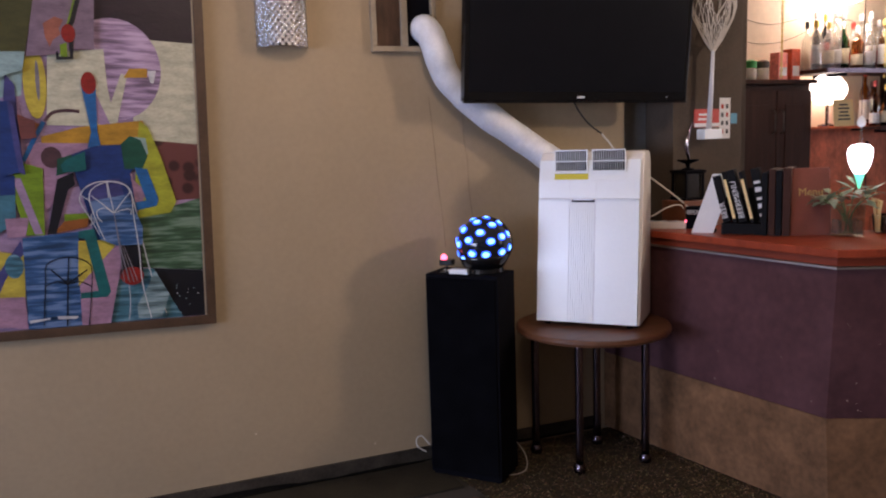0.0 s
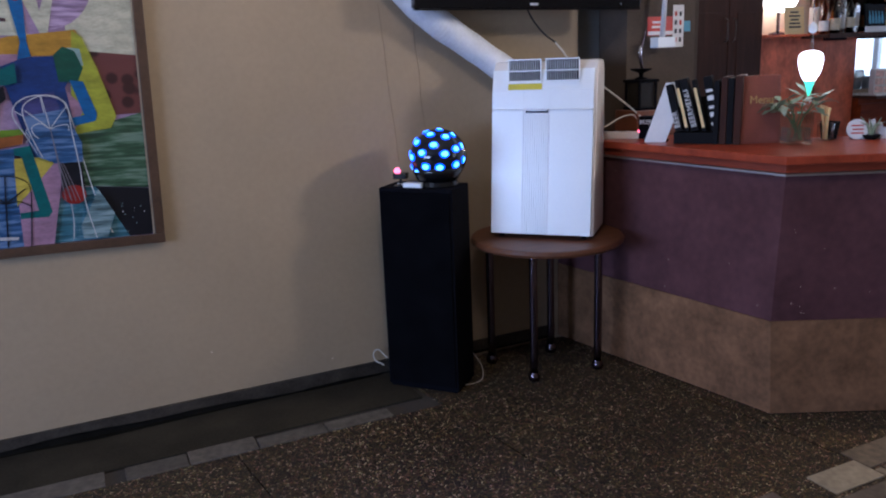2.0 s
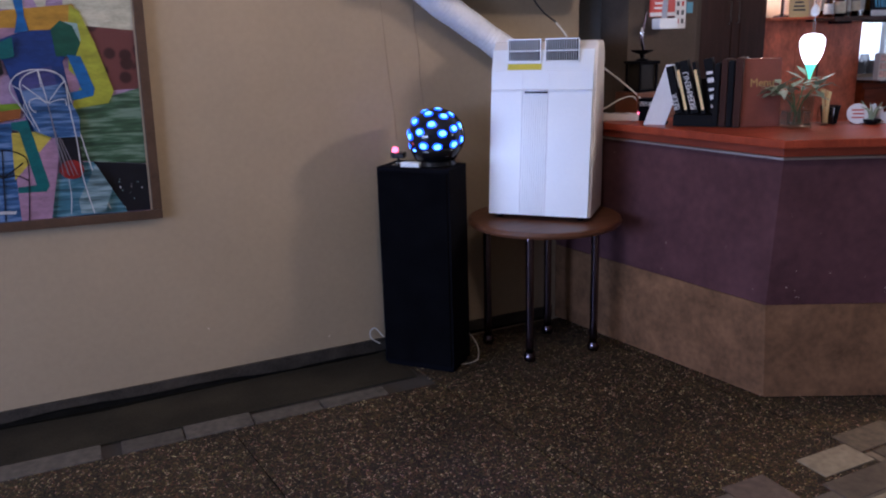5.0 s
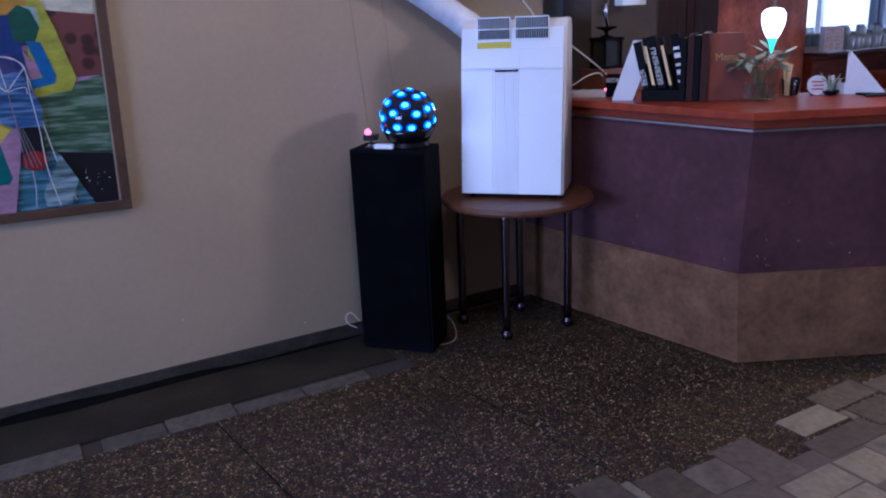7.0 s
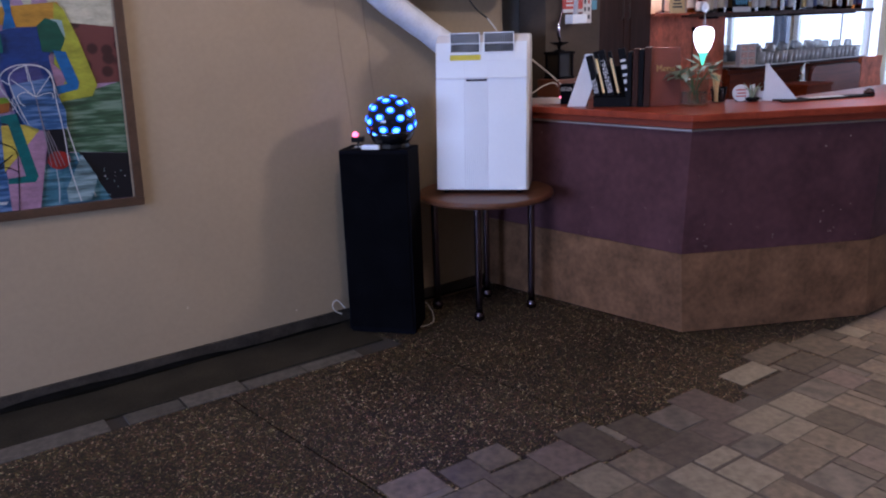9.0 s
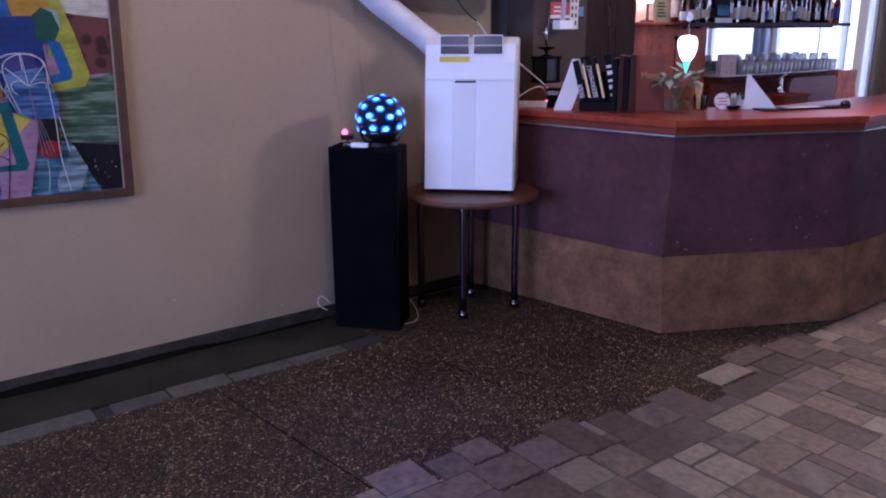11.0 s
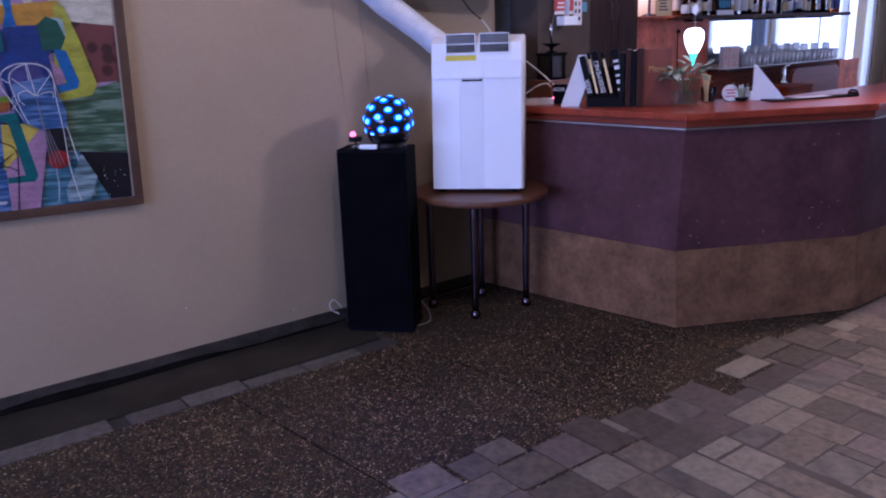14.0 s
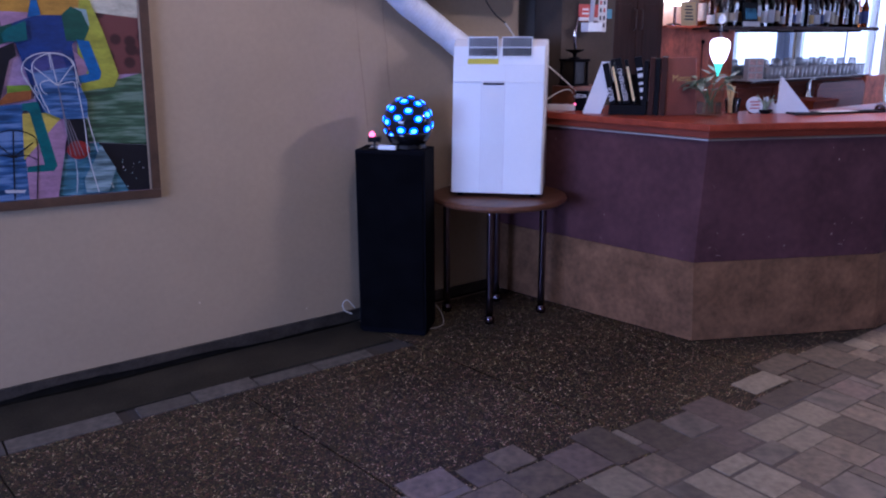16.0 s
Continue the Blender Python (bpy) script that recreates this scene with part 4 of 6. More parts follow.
area("pink", [(-0.267, 0.644), (-0.185, 0.559), (-0.225, 0.476), (-0.249, 0.515)], "plain")
area("navy", [(-0.501, 0.693), (-0.374, 0.742), (-0.259, 0.75), (-0.195, 0.71), (-0.244, 0.634), (-0.212, 0.35), (-0.377, 0.365), (-0.443, 0.639)], "plain")
area("blue", [(-0.395, 0.474), (-0.234, 0.477), (-0.213, 0.353), (-0.368, 0.365)], "plain")
area("violet", [(-0.396, 0.602), (-0.285, 0.617), (-0.259, 0.487), (-0.395, 0.483)], "plain")
area("blue", [(-0.401, 0.966), (-0.35, 0.964), (-0.354, 0.799), (-0.345, 0.747), (-0.393, 0.737), (-0.376, 0.799)], "plain")
oval("red", -0.375, 0.985, 0.027, 0.042, "plain")
area("green", [(-0.272, 0.751), (-0.237, 0.783), (-0.198, 0.765), (-0.175, 0.702), (-0.198, 0.652), (-0.264, 0.653)], "plain")
area("green", [(-0.501, 0.695), (-0.451, 0.713), (-0.442, 0.652), (-0.509, 0.631)], "plain")
area("blue", [(-0.227, 0.659), (-0.18, 0.652), (-0.143, 0.531), (-0.151, 0.504), (-0.234, 0.486), (-0.236, 0.518), (-0.189, 0.527)], "plain")
area("green2", [(-0.654, 0.695), (-0.554, 0.659), (-0.563, 0.404), (-0.627, 0.405), (-0.657, 0.546)], "plain")
area("lilac", [(-0.661, 0.626), (-0.632, 0.625), (-0.569, 0.409), (-0.597, 0.408)], "plain")
area("green2", [(-0.49, 0.482), (-0.403, 0.484), (-0.407, 0.45), (-0.491, 0.455)], "plain")
area("orange", [(-0.491, 0.455), (-0.404, 0.464), (-0.412, 0.429), (-0.535, 0.408)], "plain")
area("black", [(-0.507, 0.618), (-0.449, 0.643), (-0.446, 0.594), (-0.471, 0.577), (-0.523, 0.407), (-0.553, 0.407)], "plain")
area("steel", [(-0.794, 0.559), (-0.654, 0.562), (-0.658, 0.454), (-0.809, 0.364)], "plain")
area("navy", [(-0.788, 0.646), (-0.651, 0.634), (-0.653, 0.562), (-0.794, 0.559)], "plain")
area("pink", [(-0.694, 0.473), (-0.613, 0.474), (-0.628, 0.404), (-0.691, 0.398)], "plain")
area("yellow", [(-0.809, 0.364), (-0.638, 0.332), (-0.645, 0.164), (-0.823, 0.176)], "plain")
area("pink", [(-0.823, 0.176), (-0.647, 0.168), (-0.642, 0.042), (-0.83, 0.068)], "plain")
area("violet", [(-0.648, 0.386), (-0.638, 0.339), (-0.709, 0.239), (-0.751, 0.142), (-0.771, 0.207)], "plain")
oval("steel", -0.675, 0.289, 0.032, 0.046, "waves")
area("sea", [(-0.641, 0.397), (-0.444, 0.413), (-0.453, 0.031), (-0.642, 0.04)], "waves")
area("yellow", [(-0.447, 0.376), (-0.325, 0.376), (-0.295, 0.368), (-0.457, 0.197)], "plain")
area("pink", [(-0.451, 0.201), (-0.3, 0.366), (-0.281, 0.349), (-0.348, 0.039), (-0.453, 0.035)], "plain")
area("teal", [(-0.444, 0.415), (-0.388, 0.421), (-0.34, 0.167), (-0.355, 0.146), (-0.451, 0.147), (-0.45, 0.169), (-0.386, 0.174), (-0.422, 0.382), (-0.445, 0.389)], "plain")
area("black", [(-0.293, 0.349), (-0.22, 0.355), (-0.215, 0.241), (-0.297, 0.227)], "plain")
oval("red", -0.257, 0.225, 0.043, 0.037, "plain")
stroke("white", 0.004, [(a + 0.062, b) for a, b in ((-0.424, 0.381), (-0.46, 0.46), (-0.494, 0.53), (-0.48, 0.575), (-0.44, 0.6), (-0.395, 0.606), (-0.34, 0.598), (-0.308, 0.56), (-0.29, 0.47), (-0.278, 0.384), (-0.242, 0.2), (-0.196, 0.06))])
for end in ((-0.395, 0.606), (-0.485, 0.55), (-0.312, 0.558)):
    stroke("white", 0.0034, [(-0.322, 0.479), (end[0] + 0.062, end[1])])
for end in ((-0.30, 0.2), (-0.315, 0.2), (-0.33, 0.2)):
    stroke("grey", 0.0034, [(-0.322, 0.479), (end[0] + 0.062, end[1])])
stroke("white", 0.0034, [(-0.400, 0.435), (-0.385, 0.45), (-0.395, 0.475), (-0.366, 0.495), (-0.322, 0.479), (-0.283, 0.497), (-0.248, 0.47), (-0.262, 0.452)])
stroke("white", 0.003, [(-0.272, 0.19), (-0.27, 0.12), (-0.278, 0.05)])
stroke("black", 0.0036, [(-0.588, 0.051), (-0.573, 0.215), (-0.569, 0.276), (-0.554, 0.298), (-0.522, 0.31), (-0.485, 0.314), (-0.448, 0.306), (-0.419, 0.29), (-0.406, 0.265), (-0.408, 0.203), (-0.427, 0.036)])
stroke("black", 0.0045, [(-0.485, 0.314), (-0.494, 0.209), (-0.506, 0.043)])
stroke("black", 0.0042, [(-0.494, 0.209), (-0.553, 0.271)])
stroke("black", 0.0042, [(-0.494, 0.209), (-0.422, 0.262)])
stroke("black", 0.0036, [(-0.574, 0.206), (-0.532, 0.221), (-0.494, 0.209), (-0.45, 0.215), (-0.409, 0.193)])
for i in range(11):
    a, b, w = -0.06 + rng.uniform(-0.05, 0.055), 0.05 + rng.uniform(0, 0.13), rng.uniform(0.0015, 0.0035)
    area("cyan" if i % 3 else "white", [(a - w - 0.001 + 0.0, b), (a, b - w), (a + w, b), (a, b + w)], "plain", "paint_speck")
area("mauve", [(-0.543, 1.348), (-0.334, 1.362), (-0.348, 1.113), (-0.42, 1.11), (-0.48, 1.089), (-0.583, 1.078), (-0.564, 1.193)], "plain")
area("olive", [(-0.705, 1.356), (-0.53, 1.369), (-0.564, 1.193), (-0.584, 1.095), (-0.724, 1.086)], "plain")
area("cyan", [(-0.724, 1.091), (-0.586, 1.095), (-0.598, 1.026), (-0.637, 1.015), (-0.732, 0.972)], "plain")
area("salmon", [(-0.519, 1.201), (-0.478, 1.228), (-0.448, 1.217), (-0.466, 1.184), (-0.46, 1.163), (-0.488, 1.141), (-0.501, 1.115), (-0.514, 1.152)], "plain")
area("green2", [(-0.44, 1.193), (-0.398, 1.336), (-0.374, 1.338), (-0.419, 1.19)], "plain")
area("black", [(-0.438, 1.188), (-0.425, 1.219), (-0.39, 1.338), (-0.374, 1.338), (-0.41, 1.211), (-0.422, 1.19)], "plain")
area("green2", [(-0.466, 1.125), (-0.442, 1.134), (-0.441, 1.079), (-0.465, 1.075)], "plain")
area("black", [(-0.481, 1.099), (-0.473, 1.099), (-0.47, 1.08), (-0.433, 1.081), (-0.434, 1.136), (-0.416, 1.144), (-0.422, 1.072), (-0.481, 1.068)], "plain")
oval("red", -0.434, 1.168, 0.024, 0.034)
area("navy", [(-0.736, 0.91), (-0.655, 0.912), (-0.645, 0.739), (-0.635, 0.646), (-0.685, 0.634), (-0.756, 0.635)], "plain")
area("violet", [(-0.658, 0.915), (-0.638, 0.89), (-0.622, 0.722), (-0.613, 0.637), (-0.635, 0.646), (-0.645, 0.739)], "plain")
area("rust", [(-0.628, 0.861), (-0.569, 0.841), (-0.566, 0.777), (-0.619, 0.77)], "plain")
area("sea", [(-0.399, 0.53), (-0.258, 0.553), (-0.209, 0.424), (-0.213, 0.351), (-0.31, 0.351), (-0.363, 0.377)], "waves")
area("teal", [(-0.49, 0.673), (-0.469, 0.694), (-0.403, 0.724), (-0.403, 0.654), (-0.432, 0.646), (-0.484, 0.643)], "plain")
area("pale", [(-0.246, 0.103), (-0.201, 0.181), (-0.171, 0.242), (-0.12, 0.14), (-0.155, 0.048), (-0.242, 0.051)], "waves")
stroke("white", 0.004, [(-0.351, 0.376), (-0.379, 0.455), (-0.398, 0.544), (-0.379, 0.583), (-0.329, 0.604), (-0.28, 0.596), (-0.246, 0.566), (-0.24, 0.471), (-0.227, 0.334), (-0.221, 0.195), (-0.194, 0.047)])
stroke("white", 0.0034, [(-0.33, 0.602), (-0.312, 0.482)])
stroke("white", 0.0034, [(-0.39, 0.552), (-0.312, 0.482)])
stroke("white", 0.0034, [(-0.246, 0.566), (-0.312, 0.482)])
stroke("white", 0.0034, [(-0.355, 0.448), (-0.37, 0.463), (-0.373, 0.49), (-0.343, 0.502), (-0.312, 0.482), (-0.286, 0.491), (-0.252, 0.494), (-0.249, 0.471)])
stroke("grey", 0.0034, [(-0.312, 0.482), (-0.295, 0.337), (-0.272, 0.209)])
stroke("grey", 0.0034, [(-0.312, 0.482), (-0.299, 0.338), (-0.289, 0.204)])
area("white", [(-0.637, 0.076), (-0.564, 0.081), (-0.564, 0.075), (-0.634, 0.065)], "plain")
area("white", [(-0.539, 0.086), (-0.464, 0.08), (-0.47, 0.069), (-0.536, 0.073)], "plain")

# ---- behind the bar ----
def cabinet():
    c = thing("wall_cabinet", pose(3.2, 3.45, 0), "dark stained wooden cabinet with two tall doors", "cabinet")
    part("carcass", box(0.0, 0.71, 0.012, 0.095, 0, 1.775, 0.003), DARKWOOD, c)
    part("cornice", box(-0.02, 0.73, -0.03, 0.095, 1.776, 1.80, 0.004), DARKWOOD, c)
    for x0, x1, hx in ((0.005, 0.44, 0.415), (0.446, 0.705, 0.475)):
        d = part("door", box(x0, x1, -0.01, 0.0115, 0.02, 1.74, 0.003), DARKWOOD, c)
        part("door_panel", box(x0 + 0.06, x1 - 0.06, -0.014, -0.0105, 0.12, 1.66, 0.003), DARKWOOD, d)
        part("handle", tube([(hx, -0.012, 1.5), (hx, -0.032, 1.51), (hx, -0.032, 1.62), (hx, -0.012, 1.63)], 0.0045, 8), FRAMEWOOD, d, "dark pull handle")
    return c


cabinet()
wp = thing("wood_panel", pose(3.913, 3.47, 0), "varnished red wood panel behind the bar", "panelling")
for i in range(3):
    part("board", box(i * 0.282, i * 0.282 + 0.2805, 0, 0.078, 0, 1.512, 0.001), BACKWOOD, wp)
part("ledge", box(-0.002, 0.85, -0.06, 0.078, 1.5125, 1.528, 0.003), BACKWOOD, wp)
part("knob", lathe([(0.008, 0), (0.014, 0.006), (0.014, 0.014), (0.004, 0.02)], 12), BLACK, wp, "black knob", smooth=True).matrix_basis = pose(0.47, 0, 1.42, 90, 0, 0)
part("cable_drop", tube([(0.47, -0.004, 1.41), (0.475, -0.004, 1.25), (0.48, -0.004, 1.1)], 0.003, 6), CABLEB, wp)

for z, x0, x1 in ((1.500, 4.26, 6.47), (1.828, 3.83, 6.47)):
    sh = thing("bottle_shelf", pose(0, 0, z), "dark wooden bottle shelf behind the bar", "shelf", "bottle shelves")
    part("board", box(x0, x1, 3.28, 3.549, 0, 0.022, 0.002), DARKWOOD, sh)
    part("front_edge", box(x0, x1, 3.268, 3.2795, -0.004, 0.024, 0.002), CHROME if z > 1.7 else DARKWOOD, sh)
    for k in range(4):
        x = x0 + 0.2 + (x1 - x0 - 0.4) * k / 3
        part("bracket", box(x - 0.01, x + 0.01, 3.32, 3.545, -0.016, -0.0005), BLACK, sh)

structure("shelf_backing", box(4.58, 6.47, 3.538, 3.5495, 1.5225, 1.827), DARKWOOD, "dark wooden backing behind the bottles", "panelling")
mir = thing("bar_mirror", pose(4.77, 3.545, 1.165), "long mirror behind the glasses reflecting bright windows", "mirror")
for i in range(4):
    part("mirror_pane", box(0.002 + i * 0.425, 0.423 + i * 0.425, -0.006, 0.0, 0, 0.33), MIRROR, mir)
part("frame_strip", box(-0.032, -0.002, -0.03, 0.0, 0, 0.33, 0.003), WHITEP, mir, "white edge strip")
lg = thing("back_bar_cupboard", pose(4.768, 3.42, 0), "red-brown wooden cupboard under the mirror", "cupboard")
part("carcass", box(0, 1.86, 0.013, 0.12, 0, 1.118), DEEPWOOD, lg)
part("ledge", box(-0.01, 1.70, -0.12, 0.124, 1.1185, 1.136, 0.003), DARKWOOD, lg)
part("ledge_top", box(-0.008, 1.698, -0.117, 0.122, 1.1365, 1.142), GREYP, lg, "pale grey ledge surface")
for i in range(4):
    d = part("door", box(0.004 + i * 0.464, 0.460 + i * 0.464, -0.006, 0.0125, 0.08, 1.08, 0.003), DEEPWOOD, lg)
    part("knob", lathe([(0.004, 0), (0.012, 0.012), (0.004, 0.02)], 10), CHROMEB, d).matrix_basis = pose(0.425 + i * 0.464, -0.006, 1.0, 90, 0, 0)
ep = thing("end_panel", pose(6.38, 3.28, 0), "red-brown wooden end panel of the back bar", "panelling")
part("board", prism([(0, 0), (0.34, 0), (0.35, 0.9), (0.32, 1.0), (0.34, 1.13), (0, 1.13)], 0, 0.03, "y", 0.002), BACKWOOD, ep)
tap = thing("tap", pose(5.36, 3.2, 1.0), "chrome tap with a side lever behind the bar", "tap")
part("column", lathe([(0.03, 0), (0.03, 0.01), (0.018, 0.02), (0.017, 0.105), (0.012, 0.115)], 16), CHROMEB, tap, smooth=True)
part("spout", tube(smooth_path([(0, 0, 0.085), (-0.04, -0.02, 0.1), (-0.09, -0.05, 0.098), (-0.11, -0.06, 0.07)], 6), 0.010, 10), CHROMEB, tap, smooth=True)
part("lever", tube([(0.0, 0, 0.112), (0.03, 0.0, 0.135), (0.07, 0, 0.14)], 0.008, 8), CHROMEB, tap)
part("sink_rim", box(-0.25, 0.1, -0.2, 0.06, -0.02, 0.0, 0.004), DEEPWOOD, tap)
part("sink_stand", box(-0.24, 0.09, -0.19, 0.05, -1.0, -0.0205), DEEPWOOD, tap)
screen = thing("wooden_screen", pose(5.48, 3.19, 0), "red-brown wooden screen with rounded corners beside the tap", "panelling")
part("board", prism([(0, 0), (0.72, 0), (0.72, 1.07), (0.70, 1.095), (0.67, 1.105), (0.06, 1.105), (0.02, 1.09), (0, 1.05)], 0, 0.024, "y", 0.002), REDWOOD, screen)
part("edge_band", prism([(0.06, 1.1055), (0.67, 1.1055), (0.67, 1.112), (0.06, 1.112)], -0.002, 0.026, "y"), DARKWOOD, screen, "dark top edge")

rng = random.Random(21)
BOTTLE_GLASS = {k: glass_mat(k + "_bottle_glass", c, e, h) for k, c, e, h in (
    ("green", (0.07, 0.30, 0.10), 0.3, 0.0), ("brown", (0.22, 0.08, 0.03), 0.3, 0.0), ("clear", (0.86, 0.86, 0.83), 0.4, 0.1), ("amber", (0.66, 0.36, 0.12), 0.3, 0.0),
    ("blue", (0.08, 0.14, 0.4), 0.3, 0.0), ("red", (0.5, 0.06, 0.04), 0.3, 0.0), ("black", (0.03, 0.03, 0.035), 0.3, 0.0))}
LABELS = [mat("label_" + k, c, 0.6, var=0.12, scale=40) for k, c in (("white", (0.6, 0.58, 0.54)), ("cream", (0.5, 0.42, 0.28)), ("pale", (0.45, 0.44, 0.42)), ("red", (0.3, 0.05, 0.04)), ("ochre", (0.42, 0.29, 0.08)), ("black", (0.02, 0.02, 0.02)), ("dark", (0.05, 0.04, 0.05)), ("blue", (0.05, 0.07, 0.18)))]
CAPS = [mat("cap_" + k, c, 0.35, m) for k, c, m in (("gold", (0.6, 0.42, 0.12), 0.8), ("black", (0.02, 0.02, 0.02), 0.0), ("silver", (0.7, 0.7, 0.7), 1.0), ("red", (0.45, 0.04, 0.03), 0.0), ("white", (0.7, 0.7, 0.7), 0.0))]


def bottle(x, y, z, glass, h, r, lab, cap, square=False):
    b = thing("bottle", pose(x, y, z, 0, 0, rng.uniform(-20, 20)), "%s glass bottle with a paper label on the bar shelf" % glass, "bottle", "bottles on the bar shelves")
    sh = h * rng.uniform(0.5, 0.66)
    n = 6 if square else 16
    lh, lo = rng.uniform(0.3, 0.6), rng.uniform(0.12, 0.25)
    part("body", lathe([(r * 0.9, 0), (r, 0.006), (r, sh), (r * 0.8, sh + h * 0.06), (r * 0.36, sh + h * 0.15), (r * 0.32, h - 0.035)], n), BOTTLE_GLASS[glass], b, smooth=not square)
    if rng.random() < 0.72:
        part("label", lathe([(r + 0.0006, 0), (r + 0.001, 0.001), (r + 0.001, sh * lh), (r + 0.0006, sh * lh + 0.001)], n, at=(0, 0, sh * lo)), lab, b, smooth=not square)
    part("cap", lathe([(r * 0.36, 0), (r * 0.4, 0.002), (r * 0.4, 0.034), (r * 0.34, 0.037)], 12, at=(0, 0, h - 0.034)), cap, b)
    return b


kinds = ["green", "brown", "black", "amber", "clear", "black", "brown", "black", "clear", "green", "amber"]
for row, (z, x0, x1) in enumerate(((1.522, 4.32, 6.42), (1.85, 3.84, 6.4))):
    x = x0
    while x < x1:
        r = rng.uniform(0.026, 0.036)
        if not (row == 0 and 4.62 < x < 4.86):
            bottle(x + r, rng.uniform(3.36, 3.40), z, rng.choice(kinds if row == 0 else ["clear", "clear", "amber", "clear", "clear", "green"]), rng.uniform(0.24, 0.33), r, rng.choice((LABELS[:3] * 2 + LABELS[4:]) if row == 0 else LABELS[:3]), rng.choice(CAPS), rng.random() < 0.2)
        if rng.random() < 0.75:
            r2 = rng.uniform(0.028, 0.036)
            bottle(x + r + 0.03, 3.485, z, rng.choice(kinds if row == 0 else ["clear", "amber", "clear", "clear", "black"]), rng.uniform(0.26, 0.34), r2, rng.choice(LABELS), rng.choice(CAPS))
        x += 2 * r + rng.uniform(0.002, 0.014)

# framed card among the bottles
fc = thing("framed_card", pose(4.74, 3.33, 1.522, -8, 0, 0), "small dark framed card standing among the bottles", "picture frame")
part("frame", box(-0.09, 0.09, 0, 0.012, 0, 0.17, 0.003), BLACKCARD, fc)
part("print", box(-0.075, 0.075, -0.002, -0.0002, 0.045, 0.155), BLACKCARD, fc, "dark print with pale upright shapes")
for i in range(5):
    part("pale_shape", lathe([(0.006, 0), (0.007, 0.002), (0.007, 0.04), (0.003, 0.055), (0.0025, 0.075)], 8, at=(-0.056 + i * 0.028, -0.0035, 0.052)), BLUEINK, fc)
part("foot_strip", box(-0.1, 0.1, -0.006, -0.0004, 0.0, 0.035), PAPER, fc, "white lower strip")

# jars on the cabinet
for x, c, lid in ((3.47, (0.45, 0.5, 0.45), (0.02, 0.3, 0.06)), (3.56, (0.5, 0.5, 0.46), (0.04, 0.03, 0.03))):
    j = thing("jar", pose(x, 3.47, 1.80), "glass jar with a coloured lid on the cabinet", "jar", "jars on the cabinet")
    part("glass", lathe([(0.03, 0), (0.036, 0.004), (0.036, 0.055), (0.03, 0.065)], 16), PALEGLASS, j, smooth=True)
    part("lid", lathe([(0.034, 0.0655), (0.038, 0.067), (0.038, 0.10), (0.02, 0.11)], 16), mat("jar_lid", lid, 0.4), j, smooth=False)
for x, w, h, c in ((3.67, 0.075, 0.15, (0.72, 0.2, 0.15)), (3.765, 0.07, 0.17, (0.6, 0.08, 0.02))):
    k = thing("carton", pose(x, 3.46, 1.80, 0, 0, 6), "red printed carton on the cabinet", "carton")
    part("box", box(-w / 2, w / 2, -0.03, 0.03, 0, h, 0.002), mat("carton_print", c, 0.5, var=0.35, scale=30), k)
    part("label", box(-w / 2 + 0.008, w / 2 - 0.008, -0.0315, -0.0302, 0.02, h * 0.45), PAPER, k)

# yellow notice and the ruffled glass lamp behind it
nt = thing("notice_card", pose(4.09, 3.37, 1.528, -6, 0, 0), "yellow printed notice card on the wood ledge", "sign")
part("card", box(-0.078, 0.078, 0, 0.003, 0, 0.155), YPAPER, nt)
bars("print_line", 5, -0.055, 0.055, 0.03, 0.135, -0.001, INK, nt, rng)
sl = thing("shelf_lamp", pose(4.06, 3.47, 1.528), "glowing ruffled white glass lamp on the ledge", "lamp")
bm = bmesh.new()
rings = []
for t in range(9):
    a = t / 8
    ring = []
    for k in range(48):
        b = 2 * math.pi * k / 48
        r = (0.13 * math.sin(math.pi * (0.12 + 0.8 * a)) ** 0.7) * (1 + 0.09 * math.sin(9 * b) * (0.4 + a))
        ring.append(bm.verts.new((r * math.cos(b), 0.5 * r * math.sin(b), 0.13 + 0.17 * a)))
    rings.append(ring)
for r0, r1 in zip(rings, rings[1:]):
    for k in range(48):
        bm.faces.new((r0[k], r0[(k + 1) % 48], r1[(k + 1) % 48], r1[k]))
bm.faces.new(rings[0][::-1])
bm.faces.new(rings[-1])
part("shade", bm, GLOWWARM, sl, "glowing ruffled shade", smooth=True)
part("stem", tube([(0, 0, 0), (0, 0, 0.14)], 0.01, 10), CHROME, sl)
part("base", lathe([(0.05, 0), (0.05, 0.01), (0.015, 0.02)], 20), CHROME, sl)
gp = thing("globe_lamp", pose(4.06, 3.35, 2.275), "glowing round glass lamp hanging over the shelves", "lamp")
g = bmesh.new()
bmesh.ops.create_uvsphere(g, u_segments=24, v_segments=16, radius=0.095)
part("globe", moved(g, Matrix.Diagonal((1.0, 1.0, 0.62, 1))), GLOWGLOBE, gp, smooth=True)
part("rod", tube([(0, 0, 0.06), (0, 0, CEIL_Z - 2.275)], 0.006, 8), CHROME, gp)
for x in (3.53, 4.31, 5.4):
    ch = thing("shelf_chain", pose(x, 3.30, 1.80), "thin metal chain holding up a bottle shelf", "chain", "shelf chains")
    bm = bmesh.new()
    for i in range(51):
        z = i * 0.03 + 0.01
        pts = [(0.006 * math.cos(a), 0.0, z + 0.013 * math.sin(a)) for a in [2 * math.pi * q / 8 for q in range(9)]]
        tube([(p[1], p[0], p[2]) if i % 2 else p for p in pts], 0.0026, 5, bm)
    part("chain_length", bm, GOLD, ch)

